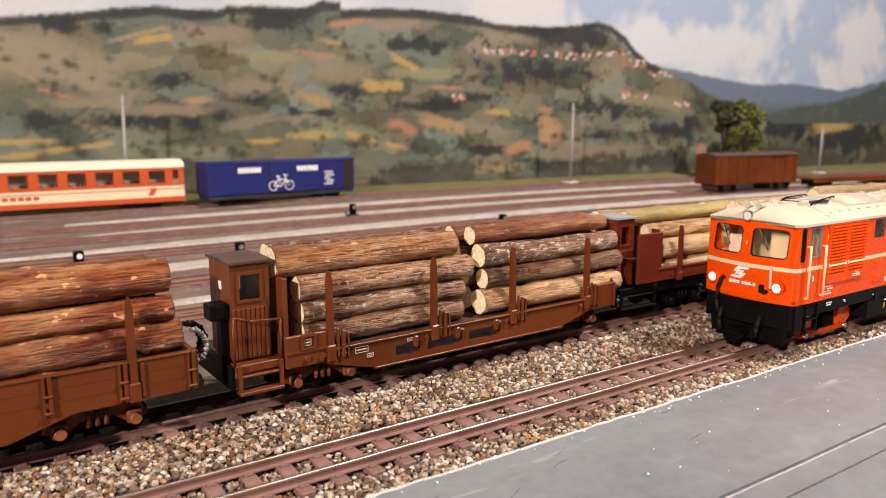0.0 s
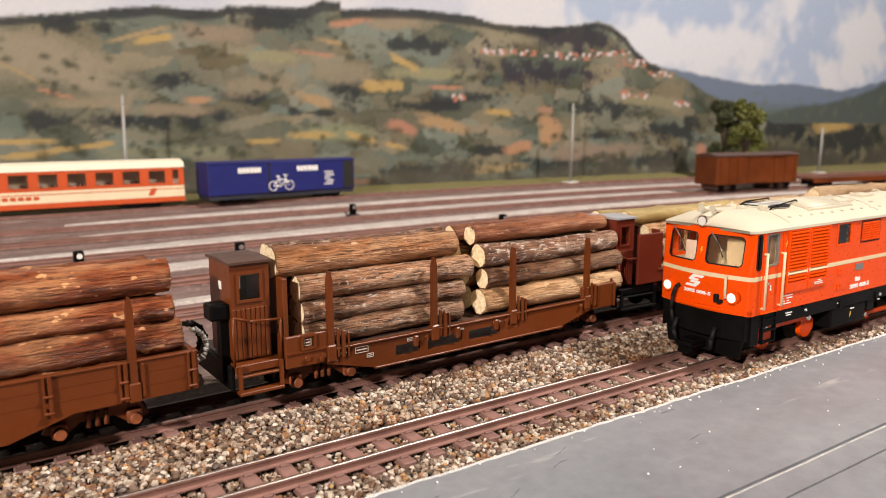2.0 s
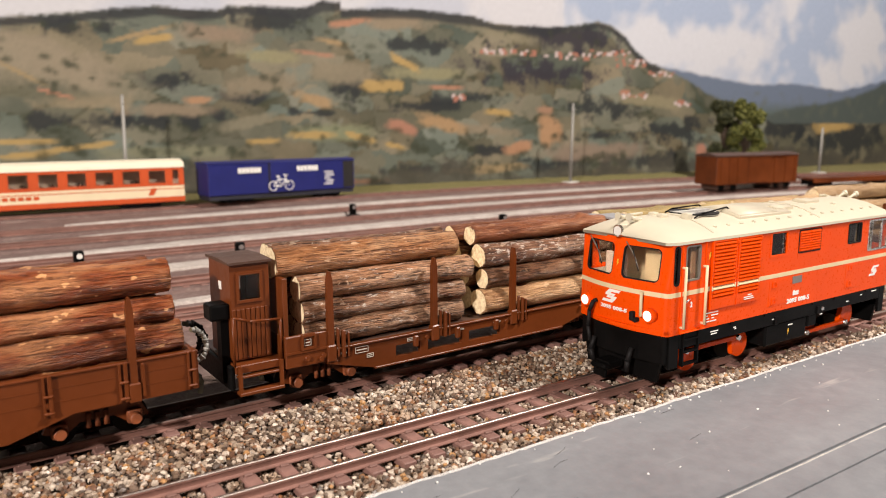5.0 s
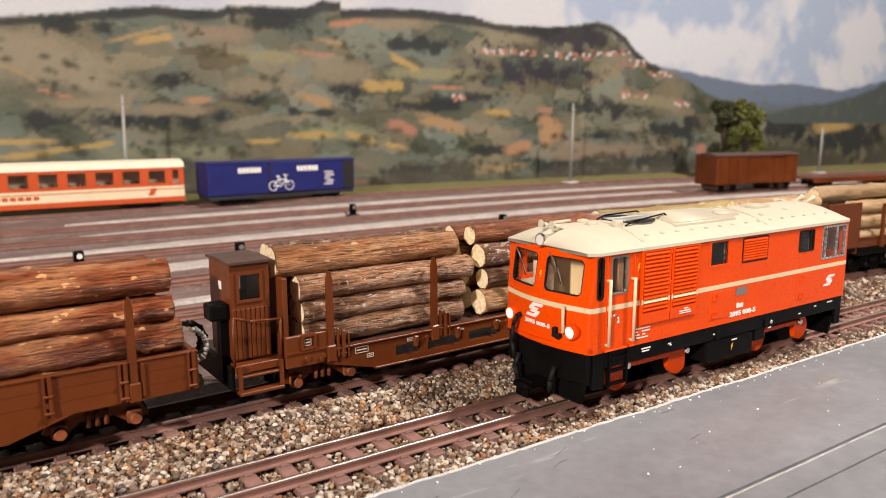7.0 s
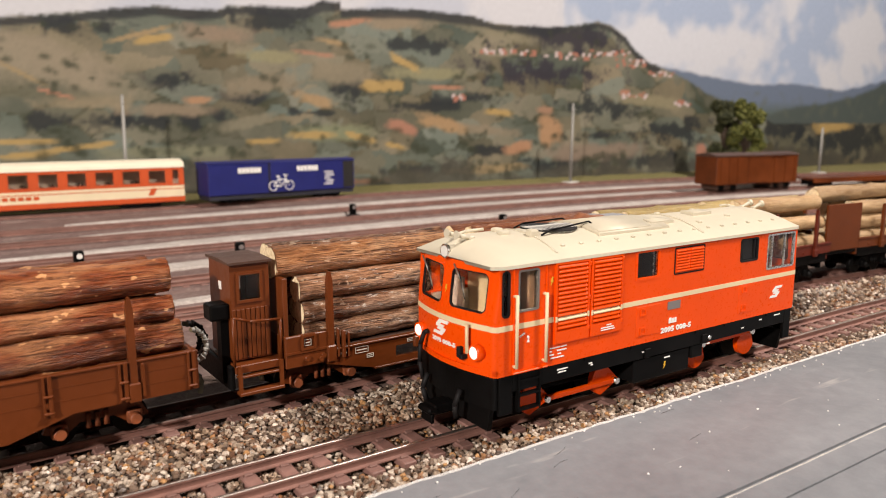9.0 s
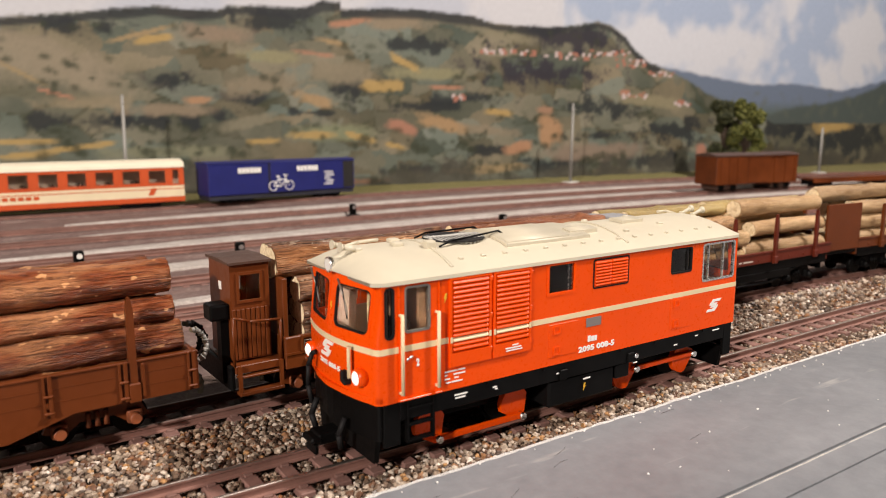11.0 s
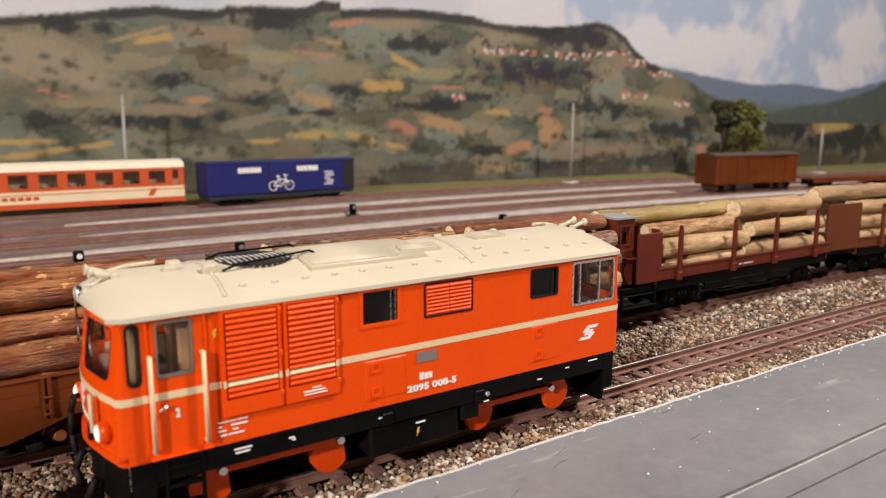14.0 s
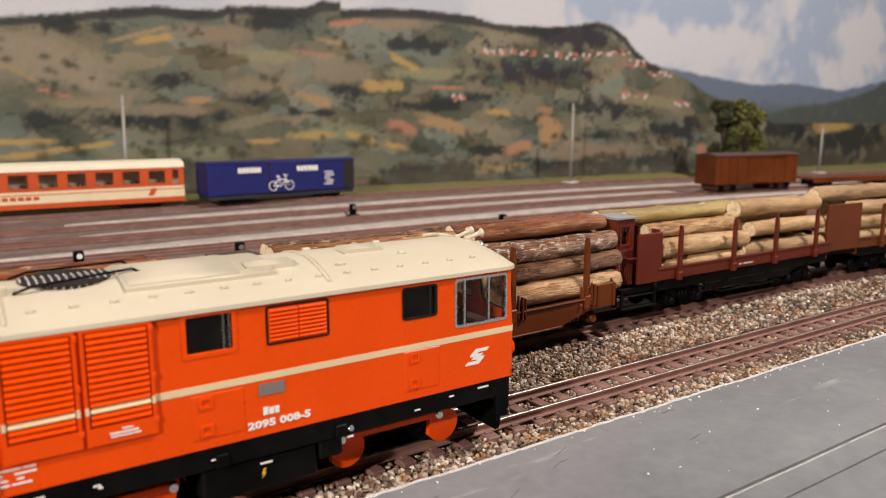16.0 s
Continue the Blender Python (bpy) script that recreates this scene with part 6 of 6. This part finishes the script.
def bike_wagon():
    x0, x1, y = 161.5, 288.5, 574
    w = thing("covered_wagon", (x0 + x1) / 2, y, 0, "dark blue model bicycle wagon with white markings", "wagon", turn=0.08)
    h = (x1 - x0) / 2
    part("body", slab(-h, h, -12.5, 12.5, 6.6, 30.4, 0.4), BLUE, w)
    part("underframe", slab(-h + 1, h - 1, -11.5, 11.5, 3.2, 6.6), DARKBLUE, w, "dark underframe")
    part("roof", plate([(-13.0, 30.4), (-13.0, 30.9), (-8, 31.8), (0, 32.2), (8, 31.8), (13.0, 30.9), (13.0, 30.4)], "x", -h - 0.6, h + 0.6), BLUE, w, "low arched roof")
    d = part("sliding_door", slab(-h + 50, -h + 90, -13.2, -12.5, 7.0, 30.6, 0.2), BLUE, w)
    part("door_gap", slab(-h + 48.5, -h + 50, -12.62, -12.4, 7, 30.6), DARKIN, w)
    # Flat dark panel on the side: shade put in as colour, no real hole.
    part("end_recess", slab(h - 11, h - 1.0, -12.62, -12.4, 7.5, 29.5), DARKIN, w, "dark panel for the shade at the wagon end")
    for a in (23.5, 73.0):
        bm = bmesh.new()
        for i in range(6):
            box(bm, -h + a + i * 3.2, -h + a + i * 3.2 + 2.6, -13.4, -12.4, 23.0, 27.0)
        part("sign_bars", bm, WHITE, w, "white lettered sign")
    def wheel(cx, cz, r):
        bm = bmesh.new()
        for k in range(20):
            a0, a1 = 2 * math.pi * k / 20, 2 * math.pi * (k + 1) / 20
            rod(bm, (cx + r * math.cos(a0), -13.35, cz + r * math.sin(a0)), (cx + r * math.cos(a1), -13.35, cz + r * math.sin(a1)), 0.4, n=6)
        return bm
    bx = -h + 52
    bm = wheel(bx, 12.0, 3.6)
    for p, q in (((bx, 12), (bx + 4.5, 17)), ((bx + 4.5, 17), (bx + 11, 17)), ((bx + 11, 17), (bx + 14, 12)), ((bx, 12), (bx + 7, 11.5)), ((bx + 7, 11.5), (bx + 11, 17)), ((bx + 7, 11.5), (bx + 4, 19.5)), ((bx + 11, 17), (bx + 10, 20.5)), ((bx + 2.5, 19.5), (bx + 6, 19.5)), ((bx + 9, 20.5), (bx + 12.5, 20))):
        rod(bm, (p[0], -13.35, p[1]), (q[0], -13.35, q[1]), 0.45, n=6)
    part("bicycle_symbol", bm, WHITE, w, "white bicycle symbol")
    part("bicycle_symbol", wheel(bx + 14, 12.0, 3.6), WHITE, w, "white bicycle symbol")
    bm = bmesh.new()
    for i, (a, b) in enumerate(((0, 8), (2, 9), (0, 6), (1, 9), (0, 8))):
        box(bm, -h + 98 + a, -h + 98 + b, -12.65, -12.4, 11 + i * 2.4, 12 + i * 2.4)
    part("small_print_bars", bm, WHITE, w, "small white print")
    for xx in (-h + 24, h - 24):
        part("bogie", slab(xx - 12, xx + 12, -9, 9, 1.0, 4.0, 0.5), BLACK, w, "black bogie")
        for dx in (-7, 7):
            bm = bmesh.new()
            for s in (-1, 1):
                rod(bm, (xx + dx, s * 4.2, 3.4), (xx + dx, s * 9.6, 3.4), 3.3, n=18)
            part("wheelset", bm, BLACK, w)


bike_wagon()


def box_wagon():
    f = bend(437)
    xm = 616
    w = thing("box_wagon", xm, f(xm), 0, "closed brown model goods van with grey roof edge", "wagon", turn=slope(f, xm))
    part("body", slab(-51, 51, -13, 13, 6, 31, 0.4), BROWN, w)
    part("roof", plate([(-13.6, 31), (-13.6, 31.8), (-7, 33.4), (0, 34.0), (7, 33.4), (13.6, 31.8), (13.6, 31)], "x", -51.6, 51.6), DARKBROWN, w, "grey brown roof")
    part("sliding_door", slab(-13, 13, -13.7, -13, 7, 29.5, 0.2), BROWN, w)
    part("door_rail", slab(-14, 30, -14, -13.3, 29.6, 30.4), BROWN, w)
    for x in (-46, -36, -26, 20, 34, 46):
        part("rib", slab(x, x + 1, -13.5, -12.9, 6.5, 30.5), BROWN, w)
    for x in (-34, 34):
        part("bogie", slab(x - 12, x + 12, -9.5, 9.5, 1.2, 6, 0.5), DARKBROWN, w)
        for dx in (-7, 7):
            bm = bmesh.new()
            for s in (-1, 1):
                rod(bm, (x + dx, s * 4.2, 3.6), (x + dx, s * 9.8, 3.6), 3.4, n=18)
            part("wheelset", bm, BLACK, w)
    w2 = thing("flat_wagon", 745, f(745), 0, "low brown model flat wagon", "wagon", turn=slope(f, 745))
    part("deck", slab(-56, 56, -12.5, 12.5, 6.2, 8.2, 0.2), BROWN, w2)
    part("side_sill", slab(-56, 56, -12.8, -11.8, 3.6, 6.2), BROWN, w2)
    for x in (-38, 38):
        part("bogie", slab(x - 11, x + 11, -9, 9, 0.8, 5.6, 0.5), BLACK, w2)
    t = thing("loading_dock", 668, f(668) + 28, -3, "pale concrete loading block beside the track", "block")
    part("block", slab(-24, 24, -9, 9, 0, 10, 0.6), CONCRETE, t)


box_wagon()


def mast(x, y, height, label):
    m = thing("mast", x, y, -3, label, "mast", "catenary masts in the yard")
    part("base", slab(-7, 7, -6, 6, 0, 3.6, 0.6), CONCRETE, m, "pale concrete foot")
    part("post", bar((0, 0, 3.2), (1.2, 0, height), 1.6, 1.1, n=10), POLE, m)
    part("cap", bar((1.2, 0, height), (1.2, 0, height + 1.2), 1.2, 0.8, n=10), POLE, m)
    part("bracket", bar((1.0, 0, height - 6), (1.0, -4, height - 5), 0.4, n=6), POLE, m)


mast(539, 566, 82, "slim grey mast on a pale concrete foot")
mast(115, 606, 84, "slim grey mast behind the coach")
mast(890, 500, 56, "slim grey mast in the far yard")


def signal(x, y, label, lens=GREYPRINT):
    s = thing("ground_signal", x, y, -3, label, "signal", "ground signals in the yard")
    part("foot", slab(-4, 4, -3, 3, 0, 2.0, 0.3), BLACK, s)
    part("housing", slab(-2.1, 2.1, -1.9, 1.9, 1.5, 9.2, 0.8, segs=2), BLACK, s)
    part("lens", bar((0.2, -2.3, 7.0), (0.2, -1.7, 7.0), 1.2, n=14), lens, s, "round lens")
    part("lever", bar((-3.5, 0, 1.5), (-6.5, -1, 4.0), 0.5, n=6), BLACK, s)


signal(45.3, 354.3, "small black ground signal with pale lens", DIMLENS)
signal(280, 352, "small black ground signal with dark lens")
signal(231, 456, "small black ground signal beside the pale path")
signal(111.8, 338, "small black ground signal with dark lens")


def brush_pile():
    """Dry twigs lying by the siding."""
    rng = random.Random(8)
    bm = bmesh.new()
    for i in range(60):
        x, y = 322 + rng.gauss(0, 9), 330 + rng.gauss(0, 5)
        a, e, l = rng.uniform(0, 6.28), rng.uniform(0.1, 0.7), rng.uniform(3, 8)
        rod(bm, (x, y, -2), (x + l * math.cos(a) * math.cos(e), y + l * math.sin(a) * math.cos(e), -2 + l * math.sin(e) * 1.6), 0.5, 0.3, n=5)
    tagged(link("brush_pile", bm, TRUNK), "heap of dry brown twigs in the yard", "brush", kind="stuff")


brush_pile()


def tree(x, y, height, spread, label, mats, seed, n=900):
    rng = random.Random(seed)
    t = thing("tree", x, y, -3, label, "tree", "model trees before the backdrop")
    part("trunk", bar((0, 0, 0), (1, 0, height * 0.6), 2.2, 1.0, n=8), TRUNK, t)
    bm = bmesh.new()
    lobes = []
    for i in range(20):
        a = rng.uniform(0, 6.28)
        z = rng.uniform(0.22, 0.97)
        rr = spread * (1.05 - 0.35 * abs(z - 0.55)) * rng.uniform(0.3, 0.95)
        c = Vector((rr * math.cos(a), rr * math.sin(a), z * height * 0.95))
        lobes.append((c, spread * rng.uniform(0.28, 0.48)))
    limbs = bmesh.new()
    for c, r in lobes:
        rod(limbs, (0.5, 0, height * 0.3), c, 0.9, 0.35, n=6)
    tagged(part("limbs", limbs, TRUNK, t), kind="stuff")
    V, F = [], []
    for i in range(n):
        c, r = rng.choice(lobes)
        d = Vector((rng.gauss(0, 1), rng.gauss(0, 1), rng.gauss(0, 0.85))).normalized() * r * rng.uniform(0.55, 1.08)
        p = c + d
        s = rng.uniform(1.5, 3.0)
        u = Vector((rng.gauss(0, 1), rng.gauss(0, 1), rng.gauss(0, 1))).normalized()
        v = u.orthogonal().normalized()
        k = len(V)
        V += [(p + u * s) * MM, (p + v * s * 0.8) * MM, (p - u * s * 0.9) * MM, (p - v * s * 0.7 + u.cross(v) * s * 0.6) * MM]
        F += [(k, k + 1, k + 2), (k, k + 2, k + 3), (k, k + 3, k + 1), (k + 1, k + 3, k + 2)]
    me = bpy.data.meshes.new("crown")
    me.from_pydata(V, [], F)
    me.materials.append(mats)
    ob = new("crown", me)
    ob.parent = t


# One crown in two trees: lighter for its lit side, darker for its shaded side.
tree(754, 512, 91, 17, "green model tree with ragged foam crown, painted as its lit half", LEAF, 2, 5000)
tree(738, 528, 92, 16, "dark green model tree painted as the shaded half of the crown", SHADELEAF, 5, 4500)



def motions():
    rows = LOCO_X
    walk(LOCO, [(t, pose(x * MM, 0.121, 0)) for t, x in rows])
    for ob, radius in WHEELS:
        # a wheel turns by its rolled way; rows are close enough that no step reaches 90 degrees
        x_first = rows[0][1]
        out, steps = [], 12
        for (t0, x0), (t1, x1) in zip(rows, rows[1:]):
            for k in range(steps if (t1 - t0) > 1 else 3):
                n = steps if (t1 - t0) > 1 else 3
                x = x0 + (x1 - x0) * k / n
                out.append((t0 + (t1 - t0) * k / n, x))
        out.append(rows[-1])
        ways = out
        walk(ob, [(t, Matrix.Translation(ob.location) @ Matrix.Rotation((x - x_first) / radius, 4, "Y")) for t, x in out])

    for ob, mid, r, pin, a0 in RODS:
        walk(ob, [(t, pose((mid + pin * math.cos(a0 - (x - x_first) / r)) * MM, 0, (r + pin * math.sin(a0 - (x - x_first) / r)) * MM)) for t, x in ways])


motions()
